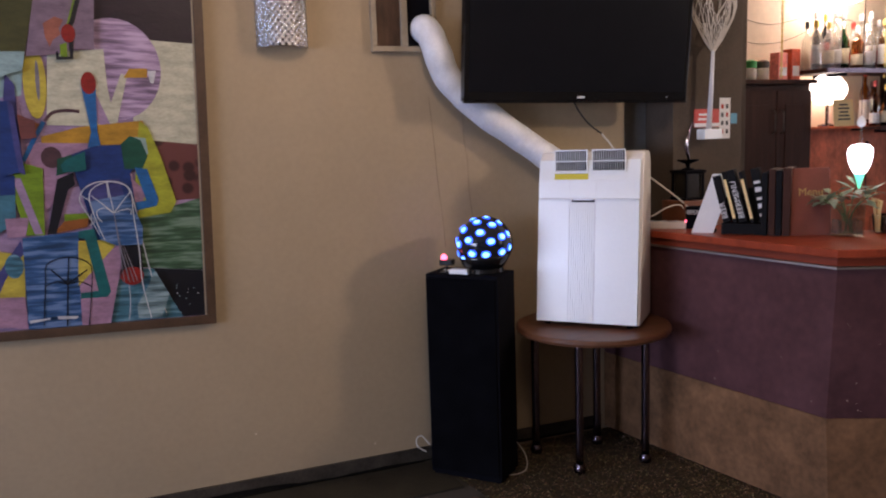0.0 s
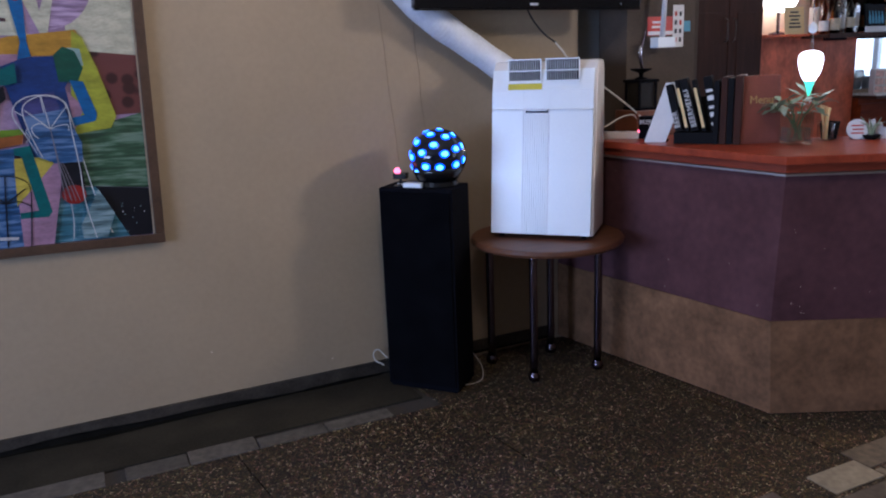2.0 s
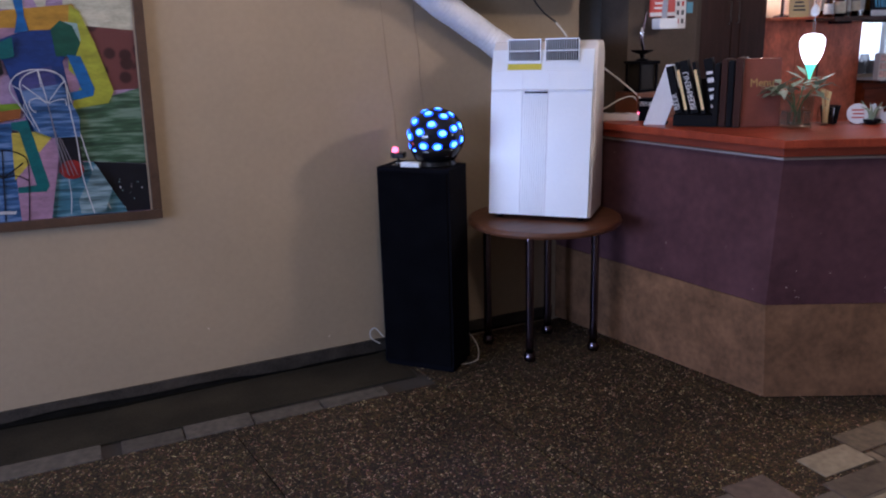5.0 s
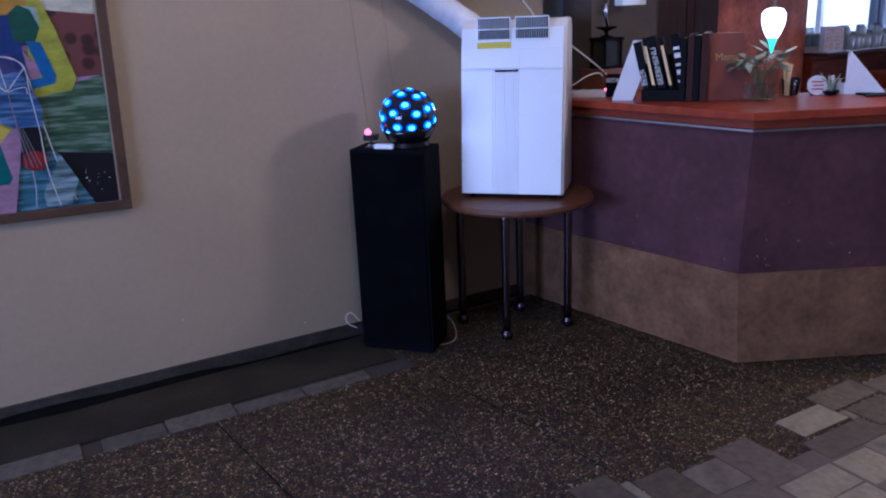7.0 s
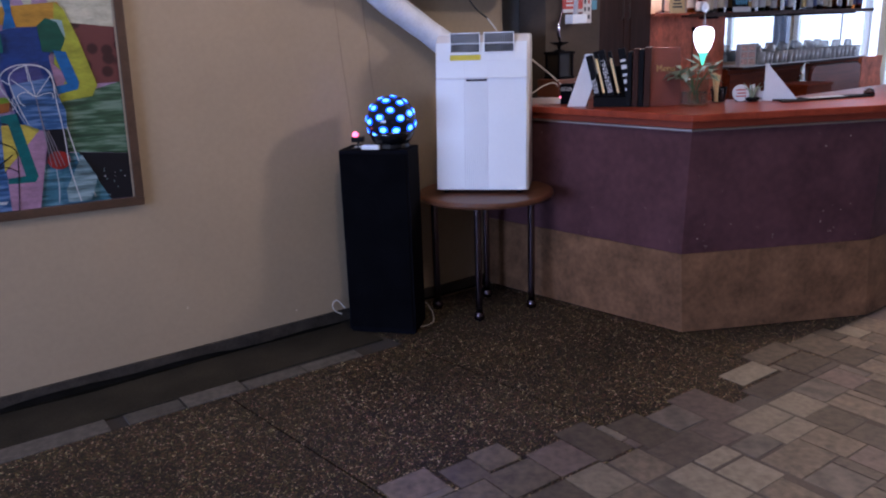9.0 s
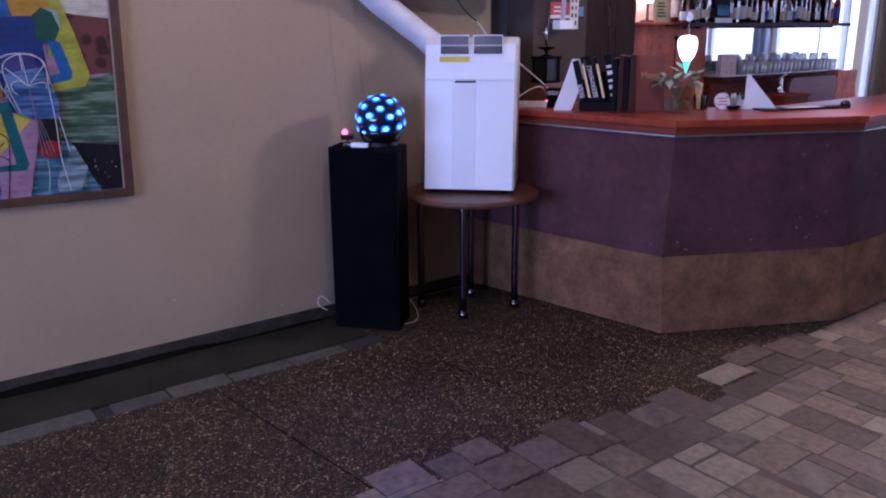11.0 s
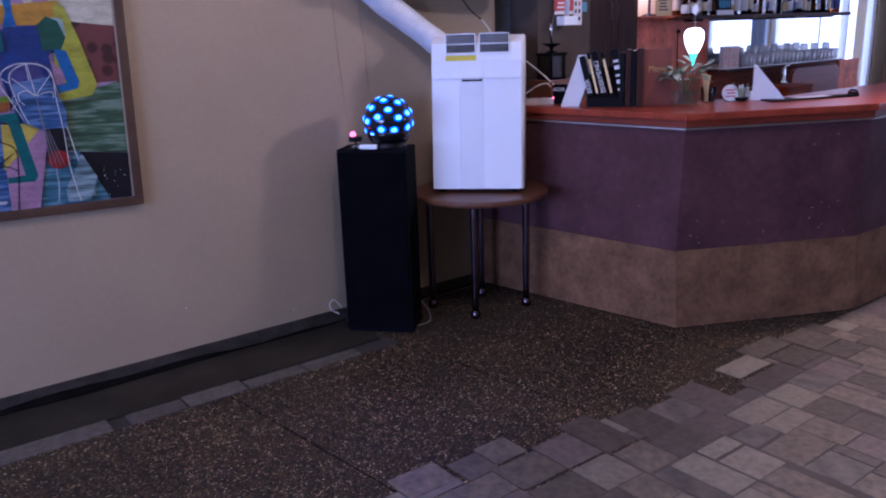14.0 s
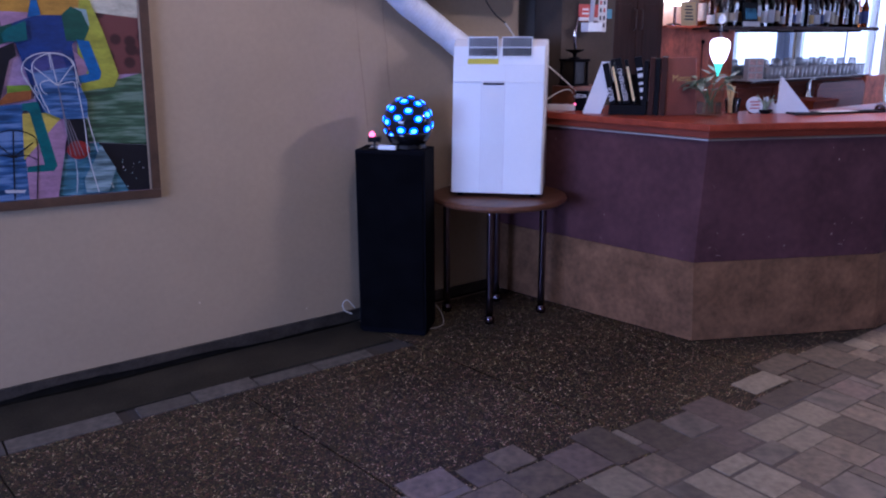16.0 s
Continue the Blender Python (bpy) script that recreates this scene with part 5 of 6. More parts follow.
# glasses on the ledge under the mirror
tumbler = None
for i in range(46):
    x, y = 5.02 + (i // 2) * 0.061 + rng.uniform(-0.008, 0.008), 3.335 + 0.075 * (i % 2) + rng.uniform(-0.006, 0.006)
    h = 0.14 if i % 2 and i % 3 == 0 else 0.09
    if i < 2 or h > 0.1:
        q = thing("drinking_glass", pose(x, y, 1.142), "clear drinking glass on the ledge under the mirror", "glass", "glasses under the mirror")
        if h > 0.1:
            part("bowl", lathe([(0.006, 0.055), (0.028, 0.075), (0.033, 0.10), (0.027, h), (0.0255, h), (0.031, 0.10), (0.026, 0.077), (0.005, 0.06)], 16), PALEGLASS, q, smooth=True)
            part("stem", lathe([(0.03, 0), (0.03, 0.003), (0.005, 0.008), (0.004, 0.05), (0.008, 0.054)], 14), PALEGLASS, q, smooth=True)
        else:
            part("bowl", lathe([(0.022, 0), (0.026, 0.003), (0.031, h), (0.0295, h), (0.024, 0.01), (0.002, 0.008)], 16), PALEGLASS, q, smooth=True)
            tumbler = q
    else:
        copy_thing(tumbler, pose(x, y, 1.142))
pb = thing("printed_box", pose(4.87, 3.36, 1.142, 0, 0, -32) @ Matrix.Scale(0.78, 4), "white box with red printed pictures on the ledge", "box")
part("box", box(-0.075, 0.075, -0.05, 0.05, 0, 0.2, 0.002), PAPER, pb)
for i in range(2):
    for j in range(3):
        part("picture", box(-0.066 + i * 0.07, -0.004 + i * 0.07, -0.0515, -0.0502, 0.015 + j * 0.062, 0.065 + j * 0.062), mat("box_print", (0.78, 0.56, 0.50), 0.5, var=0.5, scale=60), pb)

# ---- on the pillar ----
ps = thing("wall_notices", pose(2.72, 3.178, 0), "printed notices pinned to the dark pillar", "notice")
rd = part("red_notice", box(0.125, 0.285, -0.0015, 0.0, 1.545, 1.635), REDINK, ps, "red and white printed notice")
part("white_edge", box(0.127, 0.283, -0.0025, -0.0016, 1.547, 1.565), PAPER, rd)
bars("print_line", 2, 0.14, 0.22, 1.575, 1.62, -0.0026, PAPER, rd, rng)
wt = part("white_notice", box(0.283, 0.352, -0.004, -0.0026, 1.485, 1.69), PAPER, ps, "tall white printed notice")
for i in range(2):
    for j in range(4):
        part("print_mark", box(0.293 + i * 0.03, 0.308 + i * 0.03, -0.005, -0.0042, 1.51 + j * 0.042, 1.532 + j * 0.042), REDINK if (i + j) % 3 == 0 else INK, wt)
part("blue_notice", box(0.357, 0.398, -0.0015, 0.0, 1.56, 1.612), BLUEINK, ps, "small blue sticker")
wl = thing("wire_lamp", pose(2.89, 3.12, 1.485), "white slender lamp with a flared wire net shade", "lamp")
part("foot", box(-0.05, 0.06, -0.03, 0.03, 0, 0.05, 0.004), WHITEP, wl, "white square foot")
part("pole", tube([(0.0, 0, 0.05), (0.012, 0, 0.25), (0.02, 0, 0.43)], lambda s: 0.0135 - 0.005 * s, 12), GREYP, wl, "white pole", smooth=True)
bm = bmesh.new()
for k in range(26):
    for turn in (-1, 1):
        pts = []
        for s in range(9):
            a = s / 8
            r = 0.012 + 0.115 * min(1.0, a * 2.2) ** 0.8
            b = 2 * math.pi * k / 26 + turn * (0.9 + 0.5 * math.sin(k * 2.3)) * a + 0.2 * math.sin(5 * k + 9 * a)
            pts.append((0.02 + r * math.cos(b), 0.6 * r * math.sin(b), 0.43 + 0.42 * a))
        tube(pts, 0.0018, 5, bm)
part("net_shade", bm, WHITEWIRE, wl, "flared white wire net")

# ---- on the counter ----
tz = TOP_Z
sheet = thing("paper_stand", pose(2.59, 2.785, tz, 0, 0, -50), "white paper sheet leaning in a table stand", "stand")
bm = prism([(-0.06, 0), (0.035, 0), (0.125, 0.265), (0.03, 0.265)], -0.002, 0.002, "y")
part("sheet", bm, PAPER, sheet)
part("foot", box(-0.06, 0.04, 0.0025, 0.06, 0, 0.012), BLACKCARD, sheet)
hold = thing("menu_holder", pose(2.705, 2.625, tz, 0, 0, -50), "black holder filled with black drink menus", "holder")
part("base", box(-0.12, 0.115, -0.03, 0.06, 0, 0.05, 0.003), BLACKCARD, hold)
part("back", box(-0.12, 0.115, 0.055, 0.065, 0.0505, 0.2, 0.003), BLACKCARD, hold)


def booklet(x, lean, w, h, cover, text, tsize, parent_label):
    b = thing("drink_menu", pose(2.705, 2.625, tz + 0.05) @ pose(0, 0, 0, 0, 0, -50) @ pose(x, 0.0, 0, 0, lean, 0), parent_label, "menu", "menus in the holder")
    part("cover", box(0, w, -0.025, 0.05, 0.002, h, 0.002), cover, b)
    if text:
        letters("spine_lettering", text, tsize, PAPER, b, pose(w * 0.2, -0.0262, h * 0.08, 90, -90, 0) @ pose(0, -w * 0.6, 0), "white lettering")
    else:
        part("spine_band", box(0.002, w - 0.002, -0.0265, -0.0252, 0.02, h * 0.85), YPAPER if w < 0.02 else BLACKCARD, b)
    return b


booklet(-0.112, -14, 0.03, 0.21, BLACKCARD, "BEER", 0.034, "black drink menu with white lettering on its spine")
booklet(-0.070, -14, 0.016, 0.23, BLACKCARD, "", 0, "black booklet with an ochre spine")
booklet(-0.045, -15, 0.034, 0.235, BLACKCARD, "BEERMENU", 0.034, "black drink menu with white lettering on its spine")
booklet(0.002, -14, 0.016, 0.23, BLACKCARD, "", 0, "black booklet with an ochre spine")
booklet(0.040, -11, 0.036, 0.24, BLACKCARD, "", 0.03, "black drink menu with a marked spine")
for i in range(5):
    part("spine_mark", box(0.005, 0.031, -0.0285, -0.0267, 0.03 + i * 0.036, 0.03 + i * 0.036 + (0.02 if i % 2 else 0.012)), PAPER, bpy.data.objects["drink_menu.004"])
blk = thing("menu_stack", pose(2.775, 2.55, tz, 0, 0, -52), "row of dark brown menu folders standing upright", "menus")
for i, (w, h) in enumerate(((0.022, 0.27), (0.026, 0.285), (0.024, 0.28), (0.03, 0.29))):
    part("folder", box(-0.055 + i * 0.028, -0.055 + i * 0.028 + w, -0.05, 0.14, 0, h, 0.002), DARKWOOD if i % 2 else BLACKCARD, blk)
lit = thing("leaflet", pose(2.755, 2.60, tz, 0, 0, -50), "narrow white leaflet in the menu holder", "leaflet")
part("sheet", box(0.02, 0.05, 0.0, 0.003, 0.06, 0.23), PAPER, lit)
menu = thing("menu", pose(2.778, 2.482, tz, -6, 0, -20), "red-brown leatherette menu with gold lettering standing on the counter", "menu")
part("cover", box(0.0, 0.185, 0.0, 0.012, 0, 0.288, 0.003), LEATHER, menu)
part("back_cover", box(0.0, 0.185, 0.02, 0.03, 0, 0.286, 0.003), LEATHER, menu)
letters("title", "Menu", 0.048, GOLDINK, menu, pose(0.045, -0.0008, 0.17, 90, 0, 0), "gold lettering")

vase = thing("vase", pose(2.955, 2.345, tz, 0, 0, -22), "square clear glass vase with grey-green leaves", "vase")
bm = box(-0.05, 0.05, -0.05, 0.05, 0, 0.135, 0.006)
part("glass", bm, VASEGLASS, vase)
part("water", box(-0.043, 0.043, -0.043, 0.043, 0.012, 0.07), mat("water", (0.75, 0.8, 0.75), 0.02, trans=0.95, var=0.02, bump=0), vase)
rng2 = random.Random(8)
bm, lf = bmesh.new(), bmesh.new()
for k in range(11):
    a = rng2.uniform(0, 2 * math.pi)
    reach, top = rng2.uniform(0.06, 0.13), rng2.uniform(0.15, 0.21)
    tip = Vector((reach * math.cos(a), reach * math.sin(a), top))
    stem = smooth_path([(0.02 * math.cos(a + 2), 0.02 * math.sin(a + 2), 0.015), (0.3 * tip.x, 0.3 * tip.y, 0.11), tuple(tip)], 5)
    tube(stem, 0.0022, 5, bm)
    for q in range(6):
        d = Vector((math.cos(a + (q - 2.5) * 0.6), math.sin(a + (q - 2.5) * 0.6), rng2.uniform(-0.45, 0.5))).normalized()
        root = Vector(stem[-1 - (q % 4)])
        ln, wd = rng2.uniform(0.07, 0.12), rng2.uniform(0.012, 0.018)
        side = d.cross(Vector((0, 0, 1))).normalized()
        mid = root + d * ln * 0.5 + Vector((0, 0, 0.006))
        v = [lf.verts.new(p) for p in (root, mid + side * wd, root + d * ln, mid - side * wd, mid + Vector((0, 0, -0.002)))]
        lf.faces.new((v[0], v[1], v[4]))
        lf.faces.new((v[1], v[2], v[4]))
        lf.faces.new((v[2], v[3], v[4]))
        lf.faces.new((v[3], v[0], v[4]))
part("stems", bm, STEM, vase)
tagged(part("leaves", lf, LEAF, vase, "pointed grey-green leaves"), kind="stuff")

pl = thing("pendant_lamp", pose(3.075, 2.395, 1.285), "glowing white tulip-shaped glass pendant with a green tip", "pendant lamp")
part("shade", lathe([(0.0225, 0.04), (0.035, 0.062), (0.045, 0.09), (0.05, 0.122), (0.048, 0.145), (0.036, 0.16), (0.01, 0.166)], 28), GLOWWHITE, pl, "glowing white glass", smooth=True)
part("tip", lathe([(0.004, -0.025), (0.010, 0.0), (0.022, 0.0395), (0.02, 0.0398)], 20), GLOWGREEN, pl, "green glass tip", smooth=True)
part("tail", lathe([(0.002, -0.13), (0.006, -0.08), (0.007, -0.05), (0.004, -0.0255)], 12), GLASS, pl, "clear glass tail", smooth=True)
for dx in (-0.007, 0.007):
    part("wire", tube([(dx, 0, 0.164), (dx * 0.6, 0, 0.215), (0, 0, 0.238)], 0.0016, 6), CHROMEB, pl, "thin bare wire")
part("cord_grip", lathe([(0.006, 0.236), (0.016, 0.243), (0.019, 0.256), (0.014, 0.272), (0.004, 0.284)], 14), WHITEP, pl, "white cord grip", smooth=True)
part("cord", tube([(0, 0, 0.28), (-0.004, 0.0, 0.6), (0, 0, CEIL_Z - 1.285)], 0.0016, 6), CHROME, pl)

sj = thing("small_jar", pose(3.13, 2.34, tz), "small glass jar of wooden sticks on the counter", "jar")
part("glass", lathe([(0.03, 0), (0.034, 0.003), (0.034, 0.07), (0.031, 0.075)], 16), GLASS, sj, smooth=True)
for i in range(6):
    part("stick", tube([(0.008 * math.cos(i), 0.008 * math.sin(i), 0.006), (0.02 * math.cos(i * 1.7) - 0.01, 0.02 * math.sin(i * 1.7), 0.14 + 0.006 * (i % 3))], 0.004, 6), YPAPER, sj)
dk = thing("round_badge", pose(3.25, 2.28, tz + 0.043, 78, 0, -35), "round white badge with red marks standing on the counter", "badge")
part("disc", lathe([(0.041, -0.005), (0.043, -0.004), (0.043, 0.004), (0.041, 0.005)], 28), PAPER, dk)
for i in range(3):
    part("mark", box(-0.026 + 0.006 * (i % 2), 0.025, -0.02 + i * 0.016, -0.014 + i * 0.016, 0.0052, 0.006), REDINK, dk)
part("prop", box(-0.02, 0.02, -0.04, 0.0, -0.03, -0.0055), BLACKCARD, dk)
pot = thing("dark_pot", pose(3.19, 2.37, tz), "small dark plant pot on the counter", "pot")
part("pot", lathe([(0.03, 0), (0.032, 0.003), (0.042, 0.075), (0.038, 0.075), (0.03, 0.03)], 18), BLACKCARD, pot)
part("soil", lathe([(0.001, 0.06), (0.0355, 0.06), (0.0355, 0.064)], 16), DARKWOOD, pot, "dark soil")
ld = thing("leaf_dish", pose(3.20, 2.33, tz), "small dark dish with dried pale leaves", "dish")
part("dish", lathe([(0.02, 0), (0.035, 0.012), (0.037, 0.02), (0.033, 0.02)], 16, at=(0.09, -0.09, 0)), BLACKCARD, ld)
bm = bmesh.new()
for i in range(7):
    a = i * 0.9
    tube([(0.09, -0.09, 0.015), (0.09 + 0.02 * math.cos(a), -0.09 + 0.02 * math.sin(a), 0.06), (0.09 + 0.05 * math.cos(a), -0.09 + 0.05 * math.sin(a), 0.075 + 0.01 * (i % 3))], lambda s: 0.007 * (1 - s) + 0.0015, 5, bm)
part("leaves", bm, LEAF, ld)
wc = thing("white_figure_letters", pose(3.315, 2.25, tz, 0, 0, -35), "small white cut-out decoration on the counter", "decoration")
for i, (x, h) in enumerate(((-0.04, 0.06), (-0.012, 0.085), (0.016, 0.07), (0.04, 0.05))):
    part("cut_out", prism([(x, 0), (x + 0.016, 0), (x + 0.024, h * 0.5), (x + 0.014, h), (x - 0.008, h * 0.9), (x - 0.004, h * 0.45)], -0.004, 0.004, "y"), PAPER, wc)
card = thing("folded_card", pose(3.352, 2.215, tz, 0, 0, -57), "white folded triangular card standing on the counter", "card")
part("face", prism([(0, 0), (0.168, 0), (0.008, 0.19)], -0.002, 0.001, "y"), PAPER, card)
part("fold", moved(prism([(0, 0), (0.07, 0), (0.005, 0.19)], -0.001, 0.001, "y"), pose(0, 0.002, 0, 0, 0, 70)), PAPER, card)
tray = thing("bar_tray", pose(3.60, 2.03, tz, 0, 0, -21), "flat black bar mat on the counter", "mat")
part("mat", box(-0.27, 0.27, -0.05, 0.05, 0, 0.008, 0.003), BLACKCARD, tray)
part("pen", tube([(-0.30, -0.06, 0.006), (-0.15, -0.075, 0.006)], 0.005, 8), CABLEB, tray)
part("paper", box(-0.1, 0.12, -0.03, 0.035, 0.0085, 0.0095), PAPER, tray)
bell = thing("counter_bell", pose(3.93, 1.965, tz) @ Matrix.Scale(0.7, 4), "small chrome counter bell", "bell")
part("base", lathe([(0.042, 0), (0.044, 0.004), (0.04, 0.01)], 20), BLACKCARD, bell)
part("dome", lathe([(0.04, 0.012), (0.038, 0.025), (0.026, 0.04), (0.006, 0.047)], 20), CHROME, bell, smooth=True)
part("button", lathe([(0.004, 0.047), (0.004, 0.056), (0.007, 0.058), (0.004, 0.062)], 10), CHROMEB, bell)

# sockets, boxes and leads at the wall end of the counter
ob1 = thing("wooden_box", pose(2.765, 3.065, tz), "orange-brown wooden box at the end of the counter", "box")
part("box", box(-0.13, 0.13, -0.08, 0.09, 0, 0.125, 0.003), ORANGEBOX, ob1)
lt = thing("lantern", pose(2.735, 3.085, tz + 0.125), "dark glass and metal lantern on a wooden box", "lantern")
for x, y in ((-0.05, -0.05), (0.05, -0.05), (-0.05, 0.05), (0.05, 0.05)):
    part("post", box(x - 0.005, x + 0.005, y - 0.005, y + 0.005, 0.012, 0.13), BLACK, lt)
part("base", box(-0.06, 0.06, -0.06, 0.06, 0, 0.0115, 0.002), BLACK, lt)
part("roof", box(-0.062, 0.062, -0.062, 0.062, 0.1305, 0.145, 0.004), BLACK, lt)
part("glass_body", box(-0.044, 0.044, -0.044, 0.044, 0.0125, 0.1295), mat("smoked_lantern_glass", (0.02, 0.017, 0.014), 0.25, var=0.2, spec=0.2), lt, "dark glass")
fig = thing("metal_ornament", pose(2.735, 3.085, tz + 0.27), "curved shiny metal ornament on a lantern", "ornament")
part("stem", tube(smooth_path([(0, 0, 0), (0.005, 0, 0.05), (-0.014, -0.005, 0.11), (0.004, 0, 0.17), (0.022, 0, 0.23)], 6), lambda s: 0.003 + 0.005 * math.sin(math.pi * s) ** 2, 10), CHROME, fig, smooth=True)
# bright bulge stands in for the highlight on the dark stem
part("tip", lathe([(0.004, 0), (0.0095, 0.012), (0.008, 0.04), (0.002, 0.06)], 10, at=(-0.012, -0.004, 0.1)), CHROMEB, fig, "bright chrome bulge put in as the highlight", smooth=True)
part("foot", lathe([(0.03, 0), (0.03, 0.006), (0.008, 0.012), (0.012, 0.03), (0.05, 0.045), (0.052, 0.05), (0.01, 0.04)], 18), BLACK, fig, "black footed dish")
dv = thing("wall_router", pose(2.665, 2.945, tz, 0, 0, -55), "small black device with a red indicator light", "device")
part("body", box(-0.035, 0.035, -0.03, 0.03, 0, 0.105, 0.004), BLACK, dv)
letters("lettering", "BEER", 0.028, PAPER, dv, pose(-0.031, -0.0304, 0.07, 90, 0, 0), "white lettering")
part("indicator", box(-0.038, -0.03, -0.034, -0.0305, 0.03, 0.042), LEDRED, dv, "red indicator light")
pstrip = thing("power_strip", pose(2.555, 3.03, tz, 0, 0, -42), "white power strip lying on the counter", "power strip")
part("body", box(-0.10, 0.10, -0.025, 0.025, 0, 0.035, 0.006), CREAMP, pstrip)
for i in range(3):
    part("socket", lathe([(0.016, 0.0355), (0.018, 0.036), (0.001, 0.0365)], 14, at=(-0.06 + i * 0.055, 0, 0)), GREYP, pstrip)
ac_lead = thing("air_conditioner_lead", pose(0, 0, 0), "thin white leads from the air conditioner to the counter", "cable")
for pts in ([(2.40, 3.05, 1.37), (2.50, 3.03, 1.30), (2.60, 3.0, 1.22), (2.655, 2.985, 1.17)], [(2.41, 3.06, 1.13), (2.48, 3.04, 1.13), (2.56, 3.02, 1.17), (2.62, 3.0, 1.18), (2.65, 2.985, 1.14)], [(2.50, 3.06, 1.09), (2.42, 3.0, 1.03), (2.36, 2.98, 0.96), (2.34, 3.02, 0.88)]):
    part("lead", tube(smooth_path(pts, 7), 0.0038, 6), CABLEW, ac_lead)
fl = thing("floor_lead", pose(0, 0, 0), "white power lead on the floor beside the loudspeaker", "cable")
part("lead", tube(smooth_path([(1.42, 3.31, 0.09), (1.385, 3.325, 0.135), (1.36, 3.33, 0.12), (1.365, 3.325, 0.085), (1.40, 3.31, 0.06)], 7), 0.003, 7), CABLEW, fl)
part("lead", tube(smooth_path([(1.66, 3.02, 0.006), (1.72, 3.0, 0.006), (1.78, 3.02, 0.012), (1.81, 3.08, 0.05), (1.80, 3.16, 0.10)], 7), 0.0022, 7), CABLEW, fl)

# lamp under the ceiling in front of the bar, which lights the wall
cl = thing("ceiling_spotlight", pose(6.2, -0.2, 3.10), "metal spotlight with an open shade hanging from the ceiling", "spotlight")
part("shade", lathe([(0.16, 0), (0.165, 0.002), (0.06, 0.14), (0.05, 0.14)], 28), CHROME, cl)
part("rod", tube([(0, 0, 0.14), (0, 0, CEIL_Z - 3.10)], 0.01, 8), CHROME, cl)
# made-up shade and cord for the added wall fill
rp = thing("room_pendant", pose(0.9, 1.4, 3.0), "added, unseen fill lamp with a small metal shade under the ceiling", "lamp")
part("shade", lathe([(0.085, 0.145), (0.09, 0.147), (0.05, 0.19), (0.045, 0.22), (0.012, 0.23)], 24), CHROME, rp)
part("cord", tube([(0, 0, 0.23), (0, 0, CEIL_Z - 3.0)], 0.004, 8), CABLEB, rp)
wires = thing("wall_wire", pose(0, 0, 0), "thin dark wires strung along the cream wall", "cable")
for pts in ([(3.42, 3.545, 2.16), (3.7, 3.545, 2.12), (4.1, 3.545, 2.19), (4.5, 3.545, 2.13), (5.0, 3.545, 2.2)], [(3.42, 3.545, 2.04), (3.6, 3.545, 2.01), (3.8, 3.545, 2.03), (4.05, 3.545, 2.12)]):
    part("wire", tube(smooth_path(pts, 7), 0.0016, 6), CABLEB, wires)
# made-up fitting where the added floor lamp sits
dl = thing("ceiling_downlight", pose(4.1, 1.66, CEIL_Z), "round metal fitting of an added, unseen floor lamp", "downlight")
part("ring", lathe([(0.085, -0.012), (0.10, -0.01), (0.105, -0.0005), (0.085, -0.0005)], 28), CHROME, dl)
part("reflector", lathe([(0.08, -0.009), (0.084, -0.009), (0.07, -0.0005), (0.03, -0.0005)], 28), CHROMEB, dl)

# ---- floor and its pieces ----
floor = structure("floor", box(-6.7, 8.0, -5.2, 3.75, -0.12, -0.012), GROUT, "dark cement floor under pebble slabs and stone paving", "floor")


def slant(x, y):
    return x - 0.12 * (y - 2.36)


seams = [-6.5, -4.0, -2.2, -1.25, -0.28, 0.668, 1.572, 2.52, 3.5, 4.6]
for a, b in zip(seams, seams[1:]):
    y0, y1 = 1.50, 2.885
    if a > 1.0:
        y1 = 3.33
    pts = [(slant(a, y0) + 0.004, y0), (slant(b, y0) - 0.004, y0), (slant(b, y1) - 0.004, y1), (slant(a, y1) + 0.004, y1)]
    part("slab", prism(pts, -0.0118, -0.002), AGG, floor, "exposed pebble aggregate slab")
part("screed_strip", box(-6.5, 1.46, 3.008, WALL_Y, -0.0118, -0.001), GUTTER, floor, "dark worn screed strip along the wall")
x = -1.9
rng = random.Random(11)
for end, off in ((-1.62, 0), (-1.33, 0.01), (-1.06, 0), (-0.80, -0.01), (-0.53, 0), (-0.28, 0.0), (0.130, 0), (0.43, -0.012), (0.70, 0.0), (0.985, -0.03), (1.28, -0.03)):
    part("border_tile", box(x + 0.004, end - 0.004, 2.889 + max(off, 0), 3.003 + off, -0.0118, 0.0005 + rng.uniform(0, 0.0015), 0.0012, seg=1), BORDER, floor)
    x = end + (0.066 if end == 0.130 else 0.0)

part("joint_mortar", box(-6.5, 7.8, -5.0, 1.497, -0.0118, -0.0015), MORTAR, floor, "dark mortar between the paving stones")

# pavers of a few sizes, laid square to the wall; the grid counts centimetres
GX, GY, GW, GH = -6.5, -5.0, 1430, 710
filled = np.zeros((GW, GH), dtype=bool)
rng = random.Random(12)
tones = {"g": SLATE, "r": SLATE_RED, "p": SLATE_PALE, "s": SLATE_STRIPED, "d": SLATE_DARK}
shared = {}
far = bmesh.new()


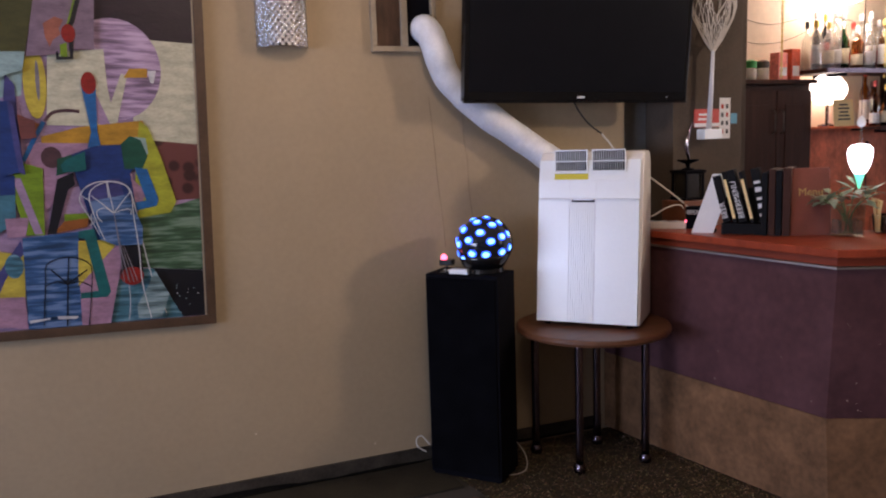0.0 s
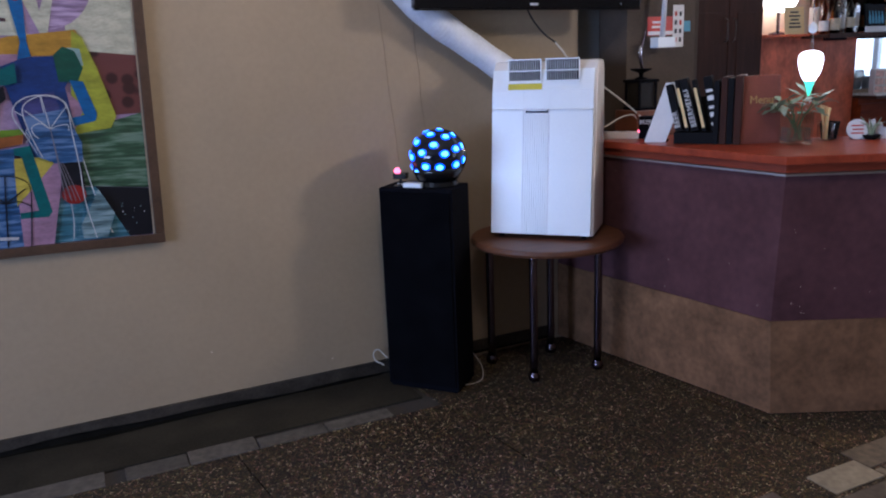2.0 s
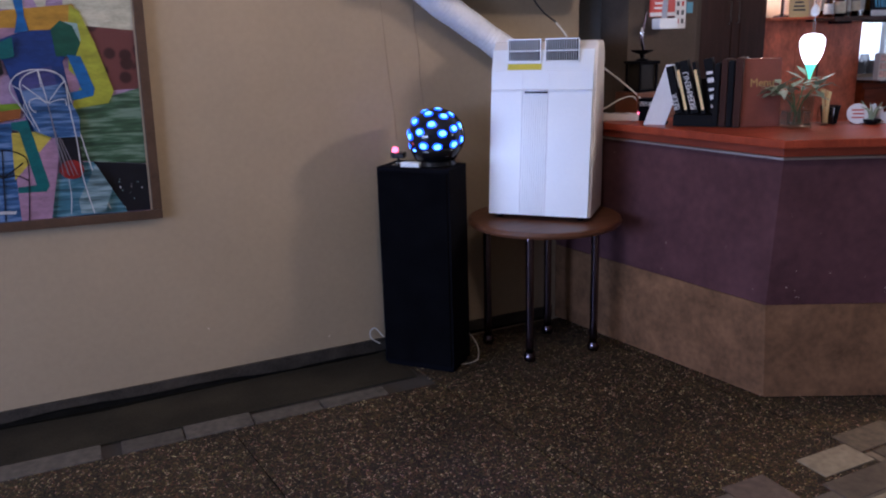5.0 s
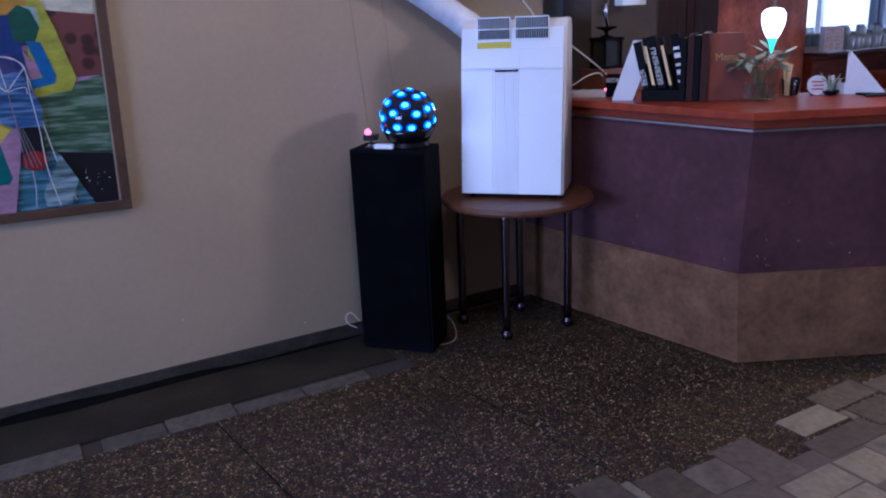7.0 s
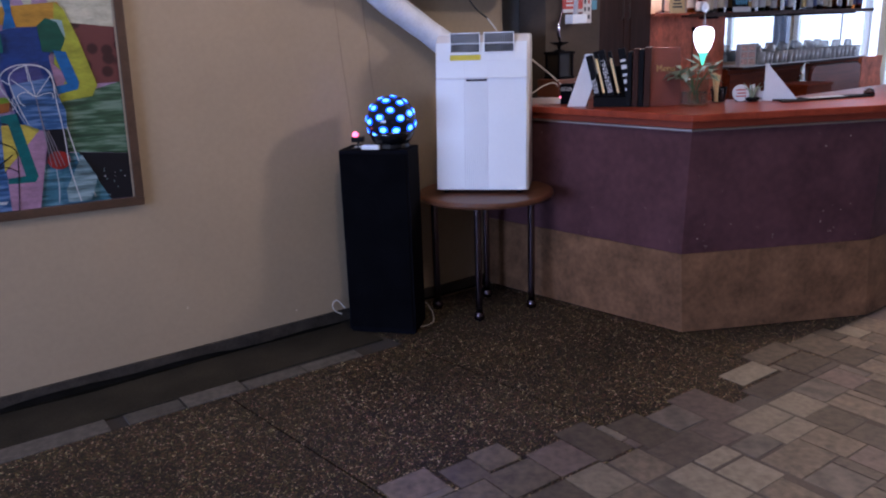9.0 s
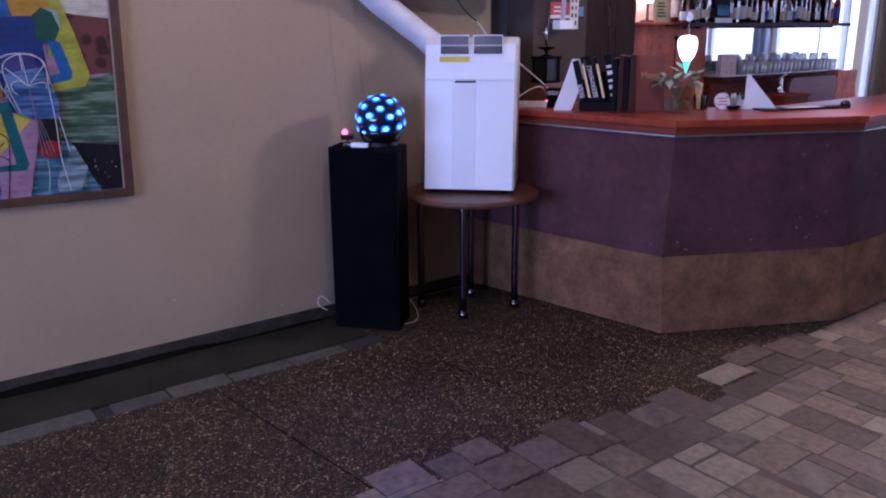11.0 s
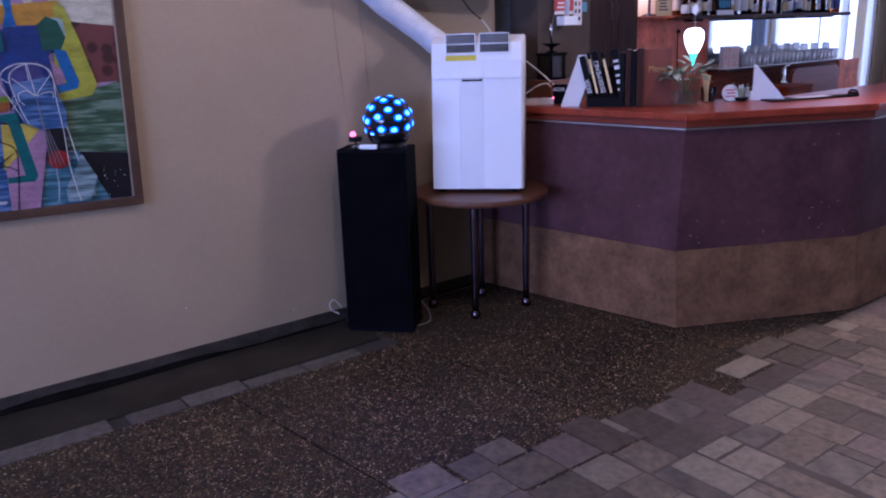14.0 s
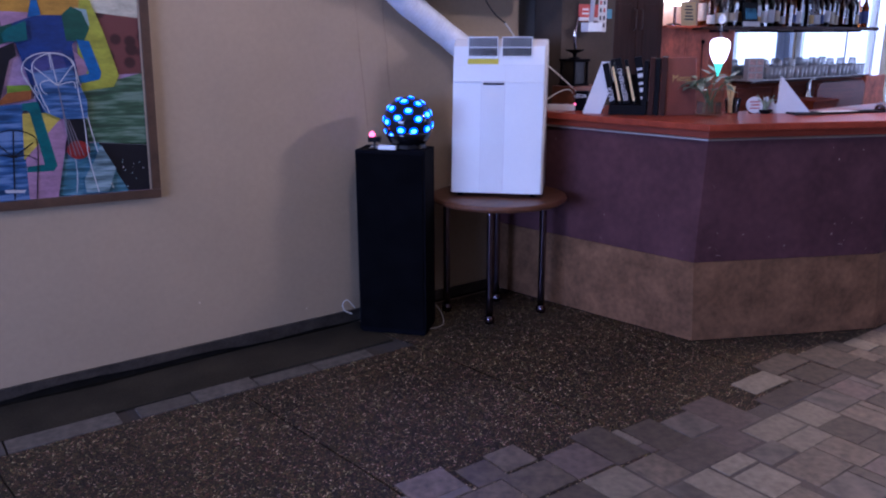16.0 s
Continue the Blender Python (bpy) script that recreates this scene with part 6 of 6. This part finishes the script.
def lay(x0, x1, y0, y1, tone):
    """One paver with its joint round it, in metres."""
    w, h = round(x1 - x0, 2), round(y1 - y0, 2)
    key = (w, h, tone)
    if key not in shared:
        bm = box(0.0025, w - 0.0025, 0.0025, h - 0.0025, -0.011, 0.0015, 0.0012, seg=1)
        me = bpy.data.meshes.new("paver")
        bm.to_mesh(me)
        bm.free()
        me.materials.append(tones[tone])
        shared[key] = me
    ob = new("paver", shared[key])
    ob.parent = floor
    ob.matrix_basis = pose(x0, y0, rng.uniform(-0.001, 0.0015), rng.uniform(-0.15, 0.15), rng.uniform(-0.15, 0.15), rng.uniform(-0.5, 0.5))


def lay_far(x0, x1, y0, y1):
    """A paver out of the near stretch, added to the joined paving."""
    x0, x1, y0, y1 = x0 + 0.003, x1 - 0.003, y0 + 0.003, y1 - 0.003
    low = [far.verts.new((x, y, -0.011)) for x, y in ((x0, y0), (x1, y0), (x1, y1), (x0, y1))]
    z = 0.001 + rng.uniform(-0.001, 0.001)
    top = [far.verts.new((v.co.x, v.co.y, z)) for v in low]
    far.faces.new(top)
    for k in range(4):
        far.faces.new((low[k], low[(k + 1) % 4], top[(k + 1) % 4], top[k]))


def claim(x0, x1, y0, y1):
    filled[round((x0 - GX) * 100):round((x1 - GX) * 100), round((y0 - GY) * 100):round((y1 - GY) * 100)] = True


# the ragged edge towards the pebble slabs and the stones next to it: x, y, width, depth in centimetres
EDGE = [(74, 173, 20, 15, "g"), (96, 169, 14, 14, "g"), (110, 171, 15, 14, "g"), (106, 153, 21, 17, "g"), (127, 153, 18, 19, "r"), (145, 151, 16, 26, "g"),
        (165, 147, 17, 22, "g"), (182, 148, 17, 16, "s"), (199, 142, 19, 26, "r"), (230, 142, 33, 12, "d"), (235, 156, 25, 13, "p"), (260, 162, 28, 13, "g"), (264, 146, 22, 15, "g"), (288, 150, 22, 20, "g")]
INNER = [(80, 155, 26, 14, "g"), (106, 135, 21, 17, "g"), (127, 135, 18, 17, "p"), (146, 133, 16, 17, "g"), (162, 132, 25, 15, "d"), (187, 131, 14, 16, "r"), (202, 128, 25, 13, "p"), (228, 125, 18, 16, "p"),
         (246, 127, 19, 15, "s"), (170, 124, 17, 8, "p"), (170, 107, 17, 16, "p"), (155, 107, 14, 25, "p"), (188, 119, 17, 11, "s"), (188, 102, 24, 16, "g")]
for x, y, w, h, tone in EDGE + INNER:
    lay(x / 100, (x + w) / 100, y / 100, (y + h) / 100, tone)
    claim(x / 100, (x + w) / 100, y / 100, (y + h) / 100)
# pebbles run between the stones of the ragged edge
for x0, x1, y in ((-6.5, 0.50, 1.86), (0.50, 0.74, 1.80), (0.74, 0.96, 1.87), (0.96, 1.25, 1.82), (1.25, 1.45, 1.72), (1.45, 1.65, 1.70), (1.65, 1.82, 1.68), (1.82, 1.99, 1.64), (1.99, 2.18, 1.68), (2.18, 2.30, 1.42), (2.30, 2.36, 1.54), (2.36, 2.60, 1.62), (2.60, 2.90, 1.75), (2.90, 3.20, 1.70), (3.20, 4.6, 1.65), (4.6, 7.8, 2.1)):
    claim(x0, x1, y, 2.1)
# the rest is filled stone by stone from the edge towards the far side of the room
sizes = [(25, 16), (25, 13), (18, 16), (25, 18), (16, 16), (13, 13), (18, 25), (14, 25), (21, 17)]
for j in range(GH - 1, -1, -1):
    free_cells = np.flatnonzero(~filled[:, j])
    for i in free_cells:
        if filled[i, j]:
            continue
        w, h = rng.choice(sizes)
        near = 0.3 < GX + i / 100 < 4.2 and GY + j / 100 > 0.35
        if not near:
            w, h = 25, 26 if rng.random() < 0.5 else 16
        while w > 1 and filled[i:i + w, j].any():
            w -= 1
        w = min(w, GW - i)
        h = min(h, j + 1)
        while h > 1 and filled[i:i + w, j - h + 1:j + 1].any():
            h -= 1
        filled[i:i + w, j - h + 1:j + 1] = True
        if w < 4 or h < 4:
            continue
        x0, y0 = GX + i / 100, GY + (j - h + 1) / 100
        if near:
            lay(x0, x0 + w / 100, y0, y0 + h / 100, rng.choice("ggggrpsd"))
        else:
            lay_far(x0, x0 + w / 100, y0, y0 + h / 100)
tagged(part("paving", far, SLATE_FAR, floor, "slate paving stones further off"), kind="stuff")
